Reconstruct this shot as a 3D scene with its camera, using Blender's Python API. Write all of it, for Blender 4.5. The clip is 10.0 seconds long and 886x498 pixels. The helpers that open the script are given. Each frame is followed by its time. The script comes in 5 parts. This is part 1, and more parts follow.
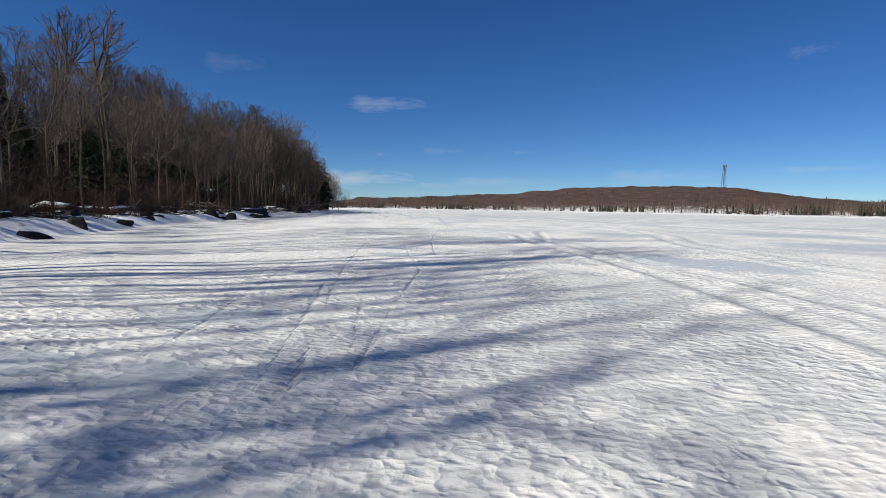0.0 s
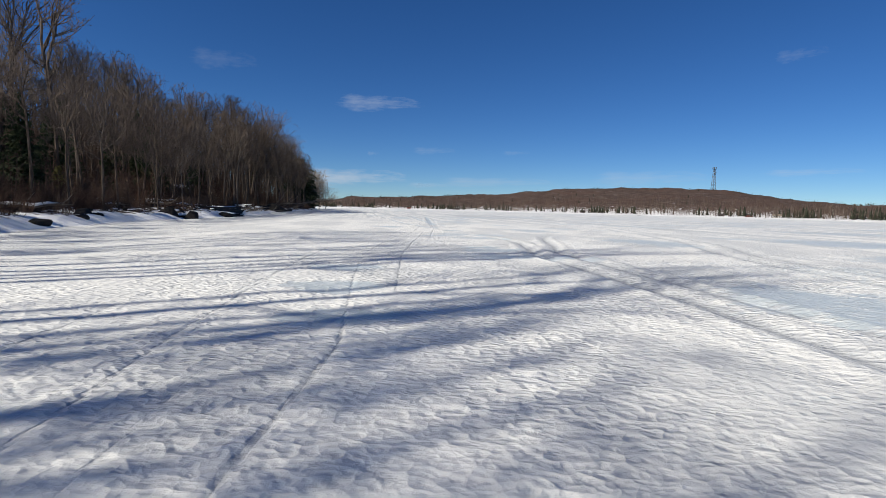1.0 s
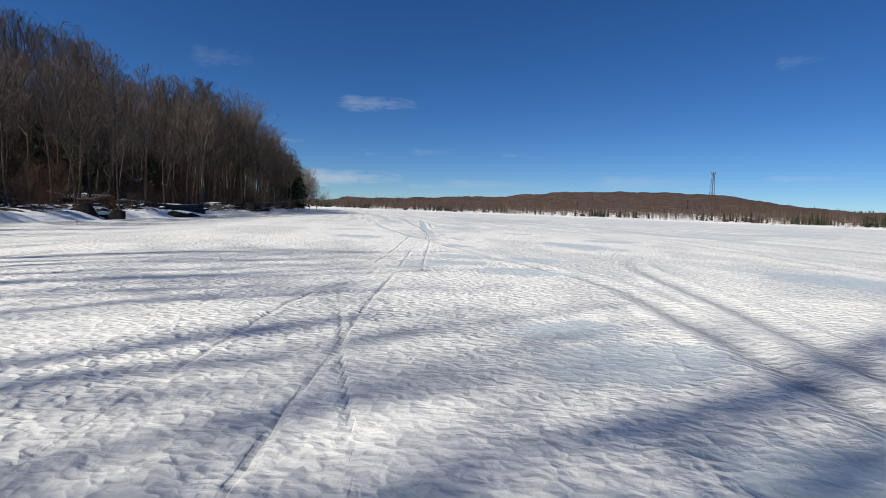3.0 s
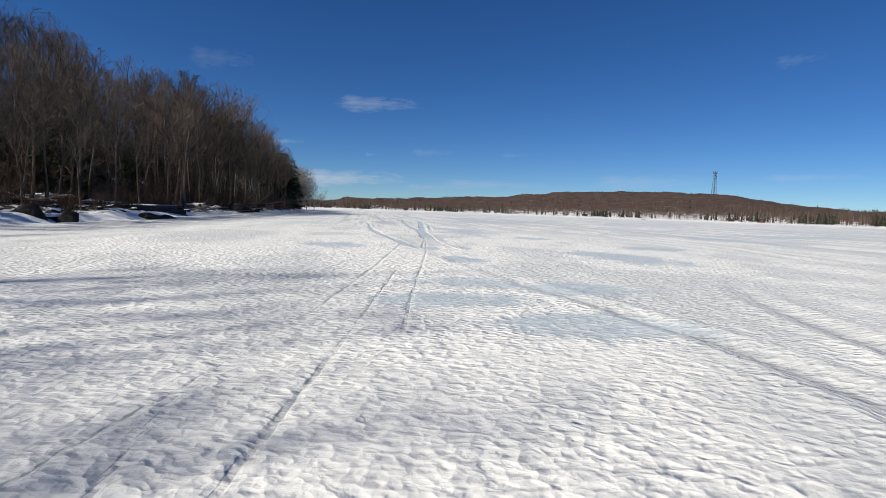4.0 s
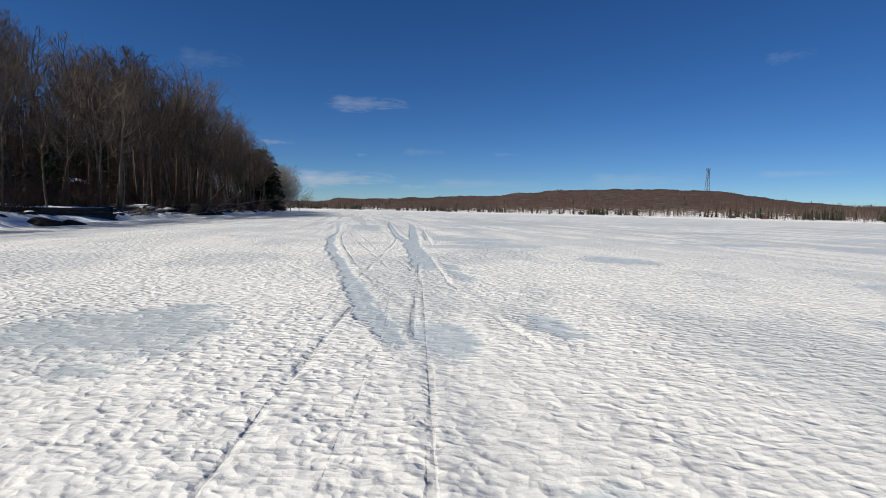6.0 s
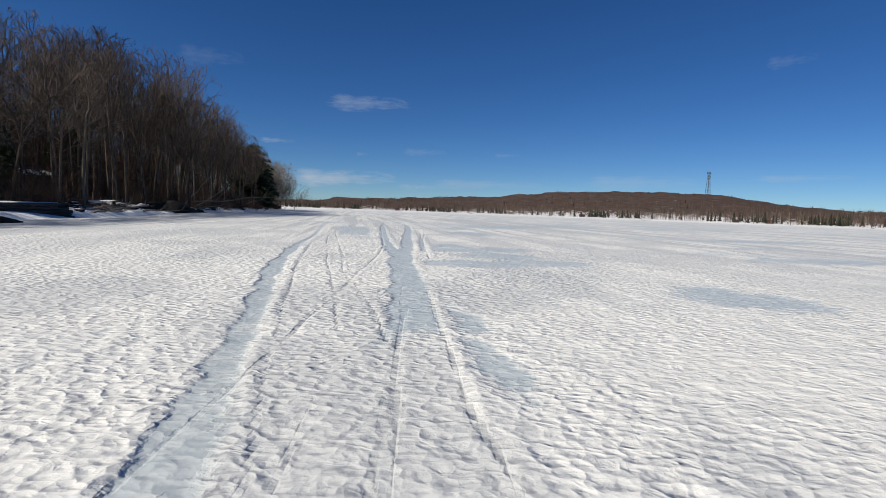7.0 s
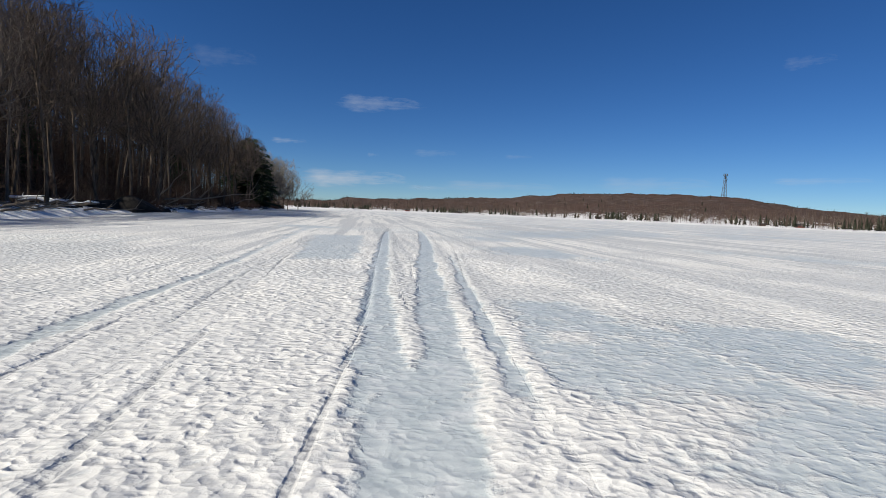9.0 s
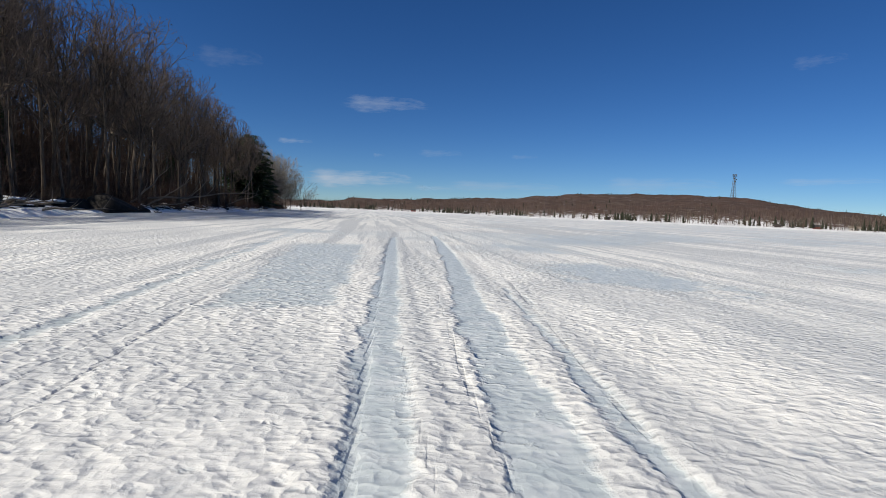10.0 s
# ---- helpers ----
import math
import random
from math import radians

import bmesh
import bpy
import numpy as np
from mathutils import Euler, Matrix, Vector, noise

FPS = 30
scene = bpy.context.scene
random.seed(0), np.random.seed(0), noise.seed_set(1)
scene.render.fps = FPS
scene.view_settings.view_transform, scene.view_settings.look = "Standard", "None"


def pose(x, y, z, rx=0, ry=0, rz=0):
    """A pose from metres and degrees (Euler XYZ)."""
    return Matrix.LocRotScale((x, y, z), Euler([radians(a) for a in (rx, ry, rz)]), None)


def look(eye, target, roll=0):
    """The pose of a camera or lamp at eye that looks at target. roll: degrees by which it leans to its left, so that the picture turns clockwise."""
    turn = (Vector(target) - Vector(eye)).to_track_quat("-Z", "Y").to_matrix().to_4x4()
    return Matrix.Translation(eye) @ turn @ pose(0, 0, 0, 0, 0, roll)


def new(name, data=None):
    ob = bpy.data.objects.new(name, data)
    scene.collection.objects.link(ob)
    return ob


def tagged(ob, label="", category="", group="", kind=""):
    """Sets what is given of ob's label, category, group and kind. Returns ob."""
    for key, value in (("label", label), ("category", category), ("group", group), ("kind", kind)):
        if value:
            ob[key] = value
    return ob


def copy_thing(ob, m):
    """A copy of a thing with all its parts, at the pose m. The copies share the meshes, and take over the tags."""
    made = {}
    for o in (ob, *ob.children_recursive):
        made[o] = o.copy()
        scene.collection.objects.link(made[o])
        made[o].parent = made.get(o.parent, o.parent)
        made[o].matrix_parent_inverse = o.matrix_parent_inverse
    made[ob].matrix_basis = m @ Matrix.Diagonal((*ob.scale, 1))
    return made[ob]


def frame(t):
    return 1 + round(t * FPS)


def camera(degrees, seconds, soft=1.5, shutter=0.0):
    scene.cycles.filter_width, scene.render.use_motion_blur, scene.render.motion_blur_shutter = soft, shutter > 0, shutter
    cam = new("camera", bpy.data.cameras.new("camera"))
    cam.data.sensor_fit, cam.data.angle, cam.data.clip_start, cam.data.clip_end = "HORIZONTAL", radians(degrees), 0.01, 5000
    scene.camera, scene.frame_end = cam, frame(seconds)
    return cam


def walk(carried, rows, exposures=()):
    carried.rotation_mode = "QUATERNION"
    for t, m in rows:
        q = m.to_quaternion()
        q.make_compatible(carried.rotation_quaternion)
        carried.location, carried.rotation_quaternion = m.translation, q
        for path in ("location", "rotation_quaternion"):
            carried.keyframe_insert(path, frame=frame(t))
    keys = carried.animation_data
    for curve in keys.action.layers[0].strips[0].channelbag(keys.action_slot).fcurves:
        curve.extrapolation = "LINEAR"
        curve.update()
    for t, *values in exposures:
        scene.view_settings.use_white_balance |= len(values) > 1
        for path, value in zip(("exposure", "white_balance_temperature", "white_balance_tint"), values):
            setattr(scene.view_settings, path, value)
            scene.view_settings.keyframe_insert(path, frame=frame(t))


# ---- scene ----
cam = camera(82.0, 10.0, soft=0.6)
PATH = [
    (0.0, 0.000, 0.000, 1.403, -7.24, -4.48, 0.91),
    (0.5, 0.817, 3.318, 1.402, -7.70, -4.50, 1.14),
    (1.0, 1.251, 6.432, 1.400, -8.27, -4.47, 1.38),
    (1.5, 1.789, 9.708, 1.406, -8.59, -4.36, 1.70),
    (2.0, 2.280, 12.699, 1.405, -8.54, -4.33, 1.87),
    (2.5, 2.618, 16.136, 1.393, -8.61, -4.32, 1.89),
    (3.0, 2.888, 19.353, 1.402, -8.66, -4.26, 2.12),
    (4.5, 4.180, 28.391, 1.401, -8.55, -4.24, 1.63),
    (5.0, 4.505, 32.155, 1.394, -8.84, -4.29, 1.09),
    (6.5, 5.716, 42.029, 1.398, -9.63, -4.19, 1.54),
    (7.0, 6.179, 45.231, 1.400, -9.48, -4.17, 1.98),
    (7.5, 6.567, 48.536, 1.401, -9.21, -4.19, 2.00),
    (8.0, 6.871, 52.027, 1.404, -8.87, -4.11, 2.21),
    (8.5, 7.102, 55.649, 1.407, -8.53, -4.08, 2.33),
    (9.0, 7.220, 59.293, 1.400, -8.36, -4.10, 2.36),
    (9.5, 7.322, 62.851, 1.393, -8.07, -4.05, 2.45),
    (10.0, 7.403, 66.365, 1.388, -7.73, -4.08, 2.43),
]
walk(cam, [(t, look((x, y, z), (x - math.sin(radians(yaw)) * math.cos(radians(pitch)), y + math.cos(radians(yaw)) * math.cos(radians(pitch)), z + math.sin(radians(pitch))), roll)) for t, x, y, z, yaw, pitch, roll in PATH],
     [(0.0, 0.13), (2.5, 0.13), (5.0, 0.02), (6.6, -0.07), (7.4, -0.05), (8.4, 0.0), (10.0, 0.0)])

# ---- world, sun ----
SUN_TO = Vector((-0.91, -0.41, 0.0)).normalized()
SUN_EL = radians(39.5)
world = bpy.data.worlds.new("sky")
scene.world = world
world.use_nodes = True
wn, wl = world.node_tree.nodes, world.node_tree.links
sky = wn.new("ShaderNodeTexSky")
sky.sky_type = "NISHITA"
sky.sun_disc = False
sky.sun_elevation = SUN_EL
sky.sun_rotation = math.atan2(SUN_TO.x, SUN_TO.y)
sky.altitude = 3000
sky.air_density = 1.05
sky.dust_density = 0.0
sky.ozone_density = 5.0
deep = wn.new("ShaderNodeHueSaturation")
deep.inputs["Hue"].default_value = 0.506
deep.inputs["Saturation"].default_value = 1.19
wl.new(sky.outputs["Color"], deep.inputs["Color"])
cool = wn.new("ShaderNodeMix")
cool.data_type, cool.blend_type = "RGBA", "MULTIPLY"
cool.inputs["Factor"].default_value = 1.0
cool.inputs["B"].default_value = (0.84, 1.0, 1.10, 1)
wl.new(deep.outputs["Color"], cool.inputs["A"])
wl.new(cool.outputs["Result"], wn["Background"].inputs["Color"])
wn["Background"].inputs["Strength"].default_value = 0.0695
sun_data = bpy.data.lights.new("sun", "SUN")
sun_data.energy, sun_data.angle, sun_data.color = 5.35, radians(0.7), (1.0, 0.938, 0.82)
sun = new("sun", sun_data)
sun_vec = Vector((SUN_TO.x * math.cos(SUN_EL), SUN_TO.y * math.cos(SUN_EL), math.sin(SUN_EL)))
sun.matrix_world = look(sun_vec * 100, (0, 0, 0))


# ---- node helpers and materials ----
def material(name, rough=0.8, spec=0.3):
    m = bpy.data.materials.new(name)
    m.use_nodes = True
    b = m.node_tree.nodes["Principled BSDF"]
    b.inputs["Roughness"].default_value = rough
    b.inputs["Specular IOR Level"].default_value = spec
    return m, m.node_tree.nodes, m.node_tree.links, b


def noise_node(nd, lk, scale, detail=4.0, coord="Object", squash=None, rough=0.55):
    tc = nd.new("ShaderNodeTexCoord")
    n = nd.new("ShaderNodeTexNoise")
    n.inputs["Scale"].default_value = scale
    n.inputs["Detail"].default_value = detail
    n.inputs["Roughness"].default_value = rough
    if squash:
        mp = nd.new("ShaderNodeMapping")
        mp.inputs["Scale"].default_value = squash
        lk.new(tc.outputs[coord], mp.inputs["Vector"])
        lk.new(mp.outputs["Vector"], n.inputs["Vector"])
    else:
        lk.new(tc.outputs[coord], n.inputs["Vector"])
    return n.outputs["Fac"]


def ramp(nd, lk, fac, stops):
    r = nd.new("ShaderNodeValToRGB")
    while len(r.color_ramp.elements) < len(stops):
        r.color_ramp.elements.new(0.5)
    for e, (p, c) in zip(r.color_ramp.elements, stops):
        e.position, e.color = p, (*c, 1.0) if len(c) == 3 else c
    lk.new(fac, r.inputs["Fac"])
    return r.outputs["Color"]


def mix(nd, lk, fac, a, b, kind="MIX"):
    m = nd.new("ShaderNodeMix")
    m.data_type, m.blend_type = "RGBA", kind
    for sock, v in ((m.inputs["Factor"], fac), (m.inputs["A"], a), (m.inputs["B"], b)):
        if isinstance(v, bpy.types.NodeSocket):
            lk.new(v, sock)
        elif isinstance(v, (int, float)):
            sock.default_value = v
        else:
            sock.default_value = (*v, 1.0)
    return m.outputs["Result"]


def arith(nd, lk, op, a, b, clamp=False):
    m = nd.new("ShaderNodeMath")
    m.operation, m.use_clamp = op, clamp
    for sock, v in zip(m.inputs, (a, b)):
        if isinstance(v, bpy.types.NodeSocket):
            lk.new(v, sock)
        else:
            sock.default_value = v
    return m.outputs["Value"]


def bump(nd, lk, height, bsdf, strength, distance, under=None):
    b = nd.new("ShaderNodeBump")
    b.inputs["Strength"].default_value = strength
    b.inputs["Distance"].default_value = distance
    lk.new(height, b.inputs["Height"])
    if under is not None:
        lk.new(under, b.inputs["Normal"])
    lk.new(b.outputs["Normal"], bsdf.inputs["Normal"])
    return b.outputs["Normal"]


def attr(nd, name):
    a = nd.new("ShaderNodeAttribute")
    a.attribute_name = name
    return a.outputs["Fac"]


def make_lake_material():
    m, nd, lk, b = material("lake_snow_ice", 0.6, 0.25)
    ice = attr(nd, "ice")
    worn = attr(nd, "worn")
    # old wind and sled streaks, long and thin
    streak = noise_node(nd, lk, 1.0, 5.0, squash=(0.42, 0.013, 1.0), rough=0.62)
    streak = arith(nd, lk, "MULTIPLY", ramp(nd, lk, streak, [(0.50, (0, 0, 0)), (0.56, (1, 1, 1))]), attr(nd, "streaky"))
    thin = noise_node(nd, lk, 1.0, 4.0, squash=(1.5, 0.035, 1.0), rough=0.6)
    thin = arith(nd, lk, "MULTIPLY", ramp(nd, lk, thin, [(0.52, (0, 0, 0)), (0.60, (1, 1, 1))]), attr(nd, "streaky"))
    worn = arith(nd, lk, "MAXIMUM", worn, arith(nd, lk, "MAXIMUM", streak, thin))
    fine = noise_node(nd, lk, 34.0, 6.0, rough=0.65)
    mid = noise_node(nd, lk, 3.2, 4.0)
    wide = noise_node(nd, lk, 0.35, 4.0)
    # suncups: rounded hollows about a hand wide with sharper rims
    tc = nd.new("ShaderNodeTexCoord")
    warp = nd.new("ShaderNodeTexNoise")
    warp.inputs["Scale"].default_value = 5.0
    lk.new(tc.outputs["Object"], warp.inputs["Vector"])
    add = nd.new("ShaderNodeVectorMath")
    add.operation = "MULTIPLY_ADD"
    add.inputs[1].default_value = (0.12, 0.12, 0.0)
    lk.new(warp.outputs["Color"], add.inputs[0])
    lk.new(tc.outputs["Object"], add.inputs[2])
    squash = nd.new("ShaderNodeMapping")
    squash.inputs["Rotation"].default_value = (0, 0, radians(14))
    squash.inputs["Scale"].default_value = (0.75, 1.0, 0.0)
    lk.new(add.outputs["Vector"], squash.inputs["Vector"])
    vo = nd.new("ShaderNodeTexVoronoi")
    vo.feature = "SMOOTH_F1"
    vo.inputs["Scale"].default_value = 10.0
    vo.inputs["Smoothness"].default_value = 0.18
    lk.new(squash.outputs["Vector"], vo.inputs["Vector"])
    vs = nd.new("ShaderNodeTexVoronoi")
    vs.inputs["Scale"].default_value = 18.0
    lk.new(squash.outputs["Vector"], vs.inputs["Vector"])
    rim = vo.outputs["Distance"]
    # old snow: granular, a little icy in the hollows, whose shade is put into the colour
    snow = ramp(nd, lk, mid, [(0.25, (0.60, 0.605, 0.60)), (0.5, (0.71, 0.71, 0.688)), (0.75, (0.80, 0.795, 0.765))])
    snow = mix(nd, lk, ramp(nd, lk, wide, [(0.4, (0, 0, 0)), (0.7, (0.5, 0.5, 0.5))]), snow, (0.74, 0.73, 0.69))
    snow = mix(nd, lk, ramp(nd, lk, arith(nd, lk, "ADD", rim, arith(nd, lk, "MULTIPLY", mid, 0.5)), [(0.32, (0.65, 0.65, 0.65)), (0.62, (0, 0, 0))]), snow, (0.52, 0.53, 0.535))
    snow = mix(nd, lk, arith(nd, lk, "MULTIPLY", worn, 0.8, True), snow, (0.42, 0.44, 0.46))
    # packed ruts: the shade of their crevices is put into the colour as grey
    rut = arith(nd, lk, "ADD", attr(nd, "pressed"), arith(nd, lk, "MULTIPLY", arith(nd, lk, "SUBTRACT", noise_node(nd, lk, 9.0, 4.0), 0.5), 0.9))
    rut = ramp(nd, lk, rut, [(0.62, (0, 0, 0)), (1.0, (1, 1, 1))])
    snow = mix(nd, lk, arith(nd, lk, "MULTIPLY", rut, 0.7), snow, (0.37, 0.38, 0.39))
    icecol = ramp(nd, lk, mid, [(0.3, (0.41, 0.465, 0.485)), (0.55, (0.49, 0.535, 0.55)), (0.75, (0.62, 0.645, 0.65))])
    edge = arith(nd, lk, "ADD", ice, arith(nd, lk, "MULTIPLY", arith(nd, lk, "SUBTRACT", noise_node(nd, lk, 3.0, 6.0, squash=(0.7, 1.0, 1.0)), 0.5), 1.5))
    edge = arith(nd, lk, "ADD", edge, arith(nd, lk, "MULTIPLY", arith(nd, lk, "SUBTRACT", noise_node(nd, lk, 13.0, 3.0), 0.5), 1.1))
    edge = arith(nd, lk, "SUBTRACT", edge, arith(nd, lk, "MULTIPLY", arith(nd, lk, "SUBTRACT", rim, 0.35), 0.7))
    fac = ramp(nd, lk, edge, [(0.12, (0, 0, 0)), (0.92, (0.95, 0.95, 0.95))])
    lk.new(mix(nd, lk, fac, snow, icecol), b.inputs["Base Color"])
    lk.new(ramp(nd, lk, fac, [(0.0, (0.75, 0.75, 0.75)), (1.0, (0.36, 0.36, 0.36))]), b.inputs["Roughness"])
    cups = arith(nd, lk, "ADD", rim, arith(nd, lk, "MULTIPLY", vs.outputs["Distance"], 0.42))
    # some stretches are worn smooth, others deeply cupped
    calm = ramp(nd, lk, noise_node(nd, lk, 0.55, 4.0, squash=(1.0, 0.6, 1.0)), [(0.36, (0.55, 0.55, 0.55)), (0.62, (1, 1, 1))])
    cups = arith(nd, lk, "MULTIPLY", cups, calm)
    cups = arith(nd, lk, "MULTIPLY", cups, arith(nd, lk, "SUBTRACT", 1.0, arith(nd, lk, "MULTIPLY", fac, 0.55)))
    height = arith(nd, lk, "ADD", cups, arith(nd, lk, "MULTIPLY", fine, arith(nd, lk, "SUBTRACT", 0.13, arith(nd, lk, "MULTIPLY", fac, 0.08))))
    height = arith(nd, lk, "SUBTRACT", height, arith(nd, lk, "MULTIPLY", rut, 0.22))
    bump(nd, lk, height, b, 1.0, 0.042)
    return m


def make_bank_material():
    m, nd, lk, b = material("snowy_leaf_litter", 0.85, 0.15)
    inland = attr(nd, "inland")
    n1 = noise_node(nd, lk, 0.9, 6.0)
    n2 = noise_node(nd, lk, 7.0, 4.0)
    litter = ramp(nd, lk, n2, [(0.3, (0.018, 0.012, 0.009)), (0.55, (0.042, 0.028, 0.020)), (0.75, (0.09, 0.064, 0.046))])
    snow = ramp(nd, lk, n1, [(0.3, (0.72, 0.73, 0.75)), (0.7, (0.84, 0.84, 0.83))])
    k = arith(nd, lk, "ADD", inland, arith(nd, lk, "MULTIPLY", arith(nd, lk, "SUBTRACT", n1, 0.5), 1.6))
    fac = ramp(nd, lk, k, [(0.40, (0, 0, 0)), (0.52, (1, 1, 1))])
    lk.new(mix(nd, lk, fac, snow, litter), b.inputs["Base Color"])
    bump(nd, lk, arith(nd, lk, "ADD", n1, arith(nd, lk, "MULTIPLY", n2, 0.3)), b, 0.7, 0.25)
    return m


def make_bark(name, dark, light, scale=6.0):
    m, nd, lk, b = material(name, 0.9, 0.1)
    n = noise_node(nd, lk, scale, 5.0, squash=(1, 1, 0.18))
    c = ramp(nd, lk, n, [(0.3, dark), (0.7, light)])
    info = nd.new("ShaderNodeObjectInfo")
    c = mix(nd, lk, ramp(nd, lk, info.outputs["Random"], [(0.5, (0, 0, 0)), (1.0, (0.38, 0.38, 0.38))]), c, (0.21, 0.18, 0.15))
    lk.new(c, b.inputs["Base Color"])
    bump(nd, lk, n, b, 0.8, 0.05)
    return m


def make_plain(name, stops, scale, rough=0.85, spec=0.2, strength=0.4, distance=0.02, squash=None):
    m, nd, lk, b = material(name, rough, spec)
    n = noise_node(nd, lk, scale, 5.0, squash=squash)
    big = noise_node(nd, lk, scale * 0.17, 3.0)
    c = ramp(nd, lk, n, stops)
    c = mix(nd, lk, 0.35, c, ramp(nd, lk, big, [(0.3, stops[0][1]), (0.7, stops[-1][1])]))
    lk.new(c, b.inputs["Base Color"])
    bump(nd, lk, n, b, strength, distance)
    return m


def make_random_tint(name, stops, rough=0.9):
    m, nd, lk, b = material(name, rough, 0.1)
    g = nd.new("ShaderNodeNewGeometry")
    lk.new(ramp(nd, lk, g.outputs["Random Per Island"], stops), b.inputs["Base Color"])
    return m


def make_hill():
    m, nd, lk, b = material("far_wooded_hillside", 0.95, 0.05)
    low = attr(nd, "low")
    n = noise_node(nd, lk, 0.05, 6.0)
    big = noise_node(nd, lk, 0.008, 3.0)
    c = ramp(nd, lk, n, [(0.3, (0.045, 0.031, 0.025)), (0.55, (0.075, 0.054, 0.044)), (0.8, (0.15, 0.13, 0.12))])
    c = mix(nd, lk, ramp(nd, lk, big, [(0.4, (0, 0, 0)), (0.7, (0.5, 0.5, 0.5))]), c, (0.095, 0.055, 0.043))
    k = arith(nd, lk, "ADD", low, arith(nd, lk, "MULTIPLY", arith(nd, lk, "SUBTRACT", noise_node(nd, lk, 0.11, 5.0), 0.5), 2.4))
    c = mix(nd, lk, ramp(nd, lk, k, [(0.52, (0, 0, 0)), (0.72, (1, 1, 1))]), c, (0.68, 0.68, 0.68))
    lk.new(c, b.inputs["Base Color"])
    bump(nd, lk, n, b, 0.8, 3.0)
    return m


def make_rock():
    m, nd, lk, b = material("dark_shore_rock", 0.8, 0.25)
    n = noise_node(nd, lk, 2.6, 7.0)
    lich = noise_node(nd, lk, 9.0, 3.0)
    c = ramp(nd, lk, n, [(0.3, (0.010, 0.009, 0.008)), (0.6, (0.022, 0.019, 0.017)), (0.8, (0.05, 0.043, 0.037))])
    c = mix(nd, lk, ramp(nd, lk, lich, [(0.62, (0, 0, 0)), (0.78, (0.3, 0.3, 0.3))]), c, (0.11, 0.10, 0.088))
    lk.new(c, b.inputs["Base Color"])
    bump(nd, lk, n, b, 0.9, 0.15)
    return m


LAKE = make_lake_material()
BANK = make_bank_material()
BARK = make_bark("grey_brown_bark", (0.032, 0.024, 0.018), (0.148, 0.116, 0.092))
TWIG = make_bark("twig_brown", (0.051, 0.038, 0.031), (0.168, 0.129, 0.107), 3.0)
PALE_TWIG = make_bark("pale_grey_twig", (0.20, 0.175, 0.14), (0.34, 0.30, 0.25), 3.0)
SHRUB = make_bark("reddish_shrub_stem", (0.034, 0.020, 0.015), (0.082, 0.050, 0.038), 3.0)
NEEDLE = make_plain("dark_conifer_needles", [(0.3, (0.018, 0.026, 0.012)), (0.7, (0.058, 0.078, 0.036))], 2.0, 0.8, 0.2)
YOUNG_NEEDLE = make_plain("yellow_green_needles", [(0.3, (0.06, 0.06, 0.018)), (0.7, (0.13, 0.12, 0.035))], 2.0, 0.8, 0.2)
ROCK = make_rock()
SNOW = make_plain("old_snow", [(0.3, (0.74, 0.75, 0.77)), (0.7, (0.85, 0.85, 0.84))], 4.0, 0.75, 0.2, 0.5, 0.05)
WOOD_DARK = make_plain("weathered_dark_timber", [(0.3, (0.02, 0.019, 0.019)), (0.7, (0.06, 0.055, 0.052))], 6.0, squash=(0.2, 0.2, 3.0))
WOOD_GREY = make_plain("bleached_driftwood", [(0.3, (0.11, 0.09, 0.07)), (0.7, (0.24, 0.20, 0.16))], 8.0)
SIDING = make_plain("brown_stained_siding", [(0.3, (0.07, 0.05, 0.04)), (0.7, (0.14, 0.10, 0.08))], 5.0, squash=(0.3, 0.3, 6.0))
PALE_SIDING = make_plain("pale_painted_siding", [(0.3, (0.45, 0.43, 0.40)), (0.7, (0.6, 0.58, 0.54))], 3.0)
RED_SIDING = make_plain("barn_red_siding", [(0.3, (0.20, 0.06, 0.045)), (0.7, (0.30, 0.10, 0.07))], 3.0)
STEEL = make_plain("galvanised_steel", [(0.3, (0.06, 0.065, 0.075)), (0.7, (0.11, 0.12, 0.13))], 0.5, 0.55, 0.4)
HILL = make_hill()
FAR_TREES = make_random_tint("far_shore_trees", [(0.0, (0.05, 0.034, 0.026)), (0.55, (0.095, 0.07, 0.056)), (0.85, (0.14, 0.116, 0.10)), (1.0, (0.28, 0.25, 0.22))])
FAR_HILL_TREES = make_random_tint("far_hill_trees", [(0.0, (0.045, 0.03, 0.023)), (0.6, (0.08, 0.056, 0.044)), (1.0, (0.14, 0.11, 0.095))])
FAR_PINES = make_random_tint("far_conifers", [(0.0, (0.018, 0.021, 0.014)), (1.0, (0.042, 0.044, 0.030))])
GLASS_DARK, _n, _l, _b = material("dark_window_glass", 0.08, 0.6)
_b.inputs["Base Color"].default_value = (0.02, 0.025, 0.03, 1)


# ---- mesh helpers ----
def mesh_object(name, verts, faces, mat, parent=None, label="", smooth=False):
    me = bpy.data.meshes.new(name)
    me.from_pydata(verts, [], faces)
    me.materials.append(mat)
    if smooth:
        me.shade_smooth()
    me.update()
    ob = new(name, me)
    if parent is not None:
        ob.parent = parent
    if label:
        tagged(ob, label)
    return ob


def part(name, bm, mat, parent=None, label="", smooth=False):
    me = bpy.data.meshes.new(name)
    bm.to_mesh(me)
    bm.free()
    me.materials.append(mat)
    if smooth:
        me.shade_smooth()
    ob = new(name, me)
    if parent is not None:
        ob.parent = parent
    if label:
        tagged(ob, label)
    return ob


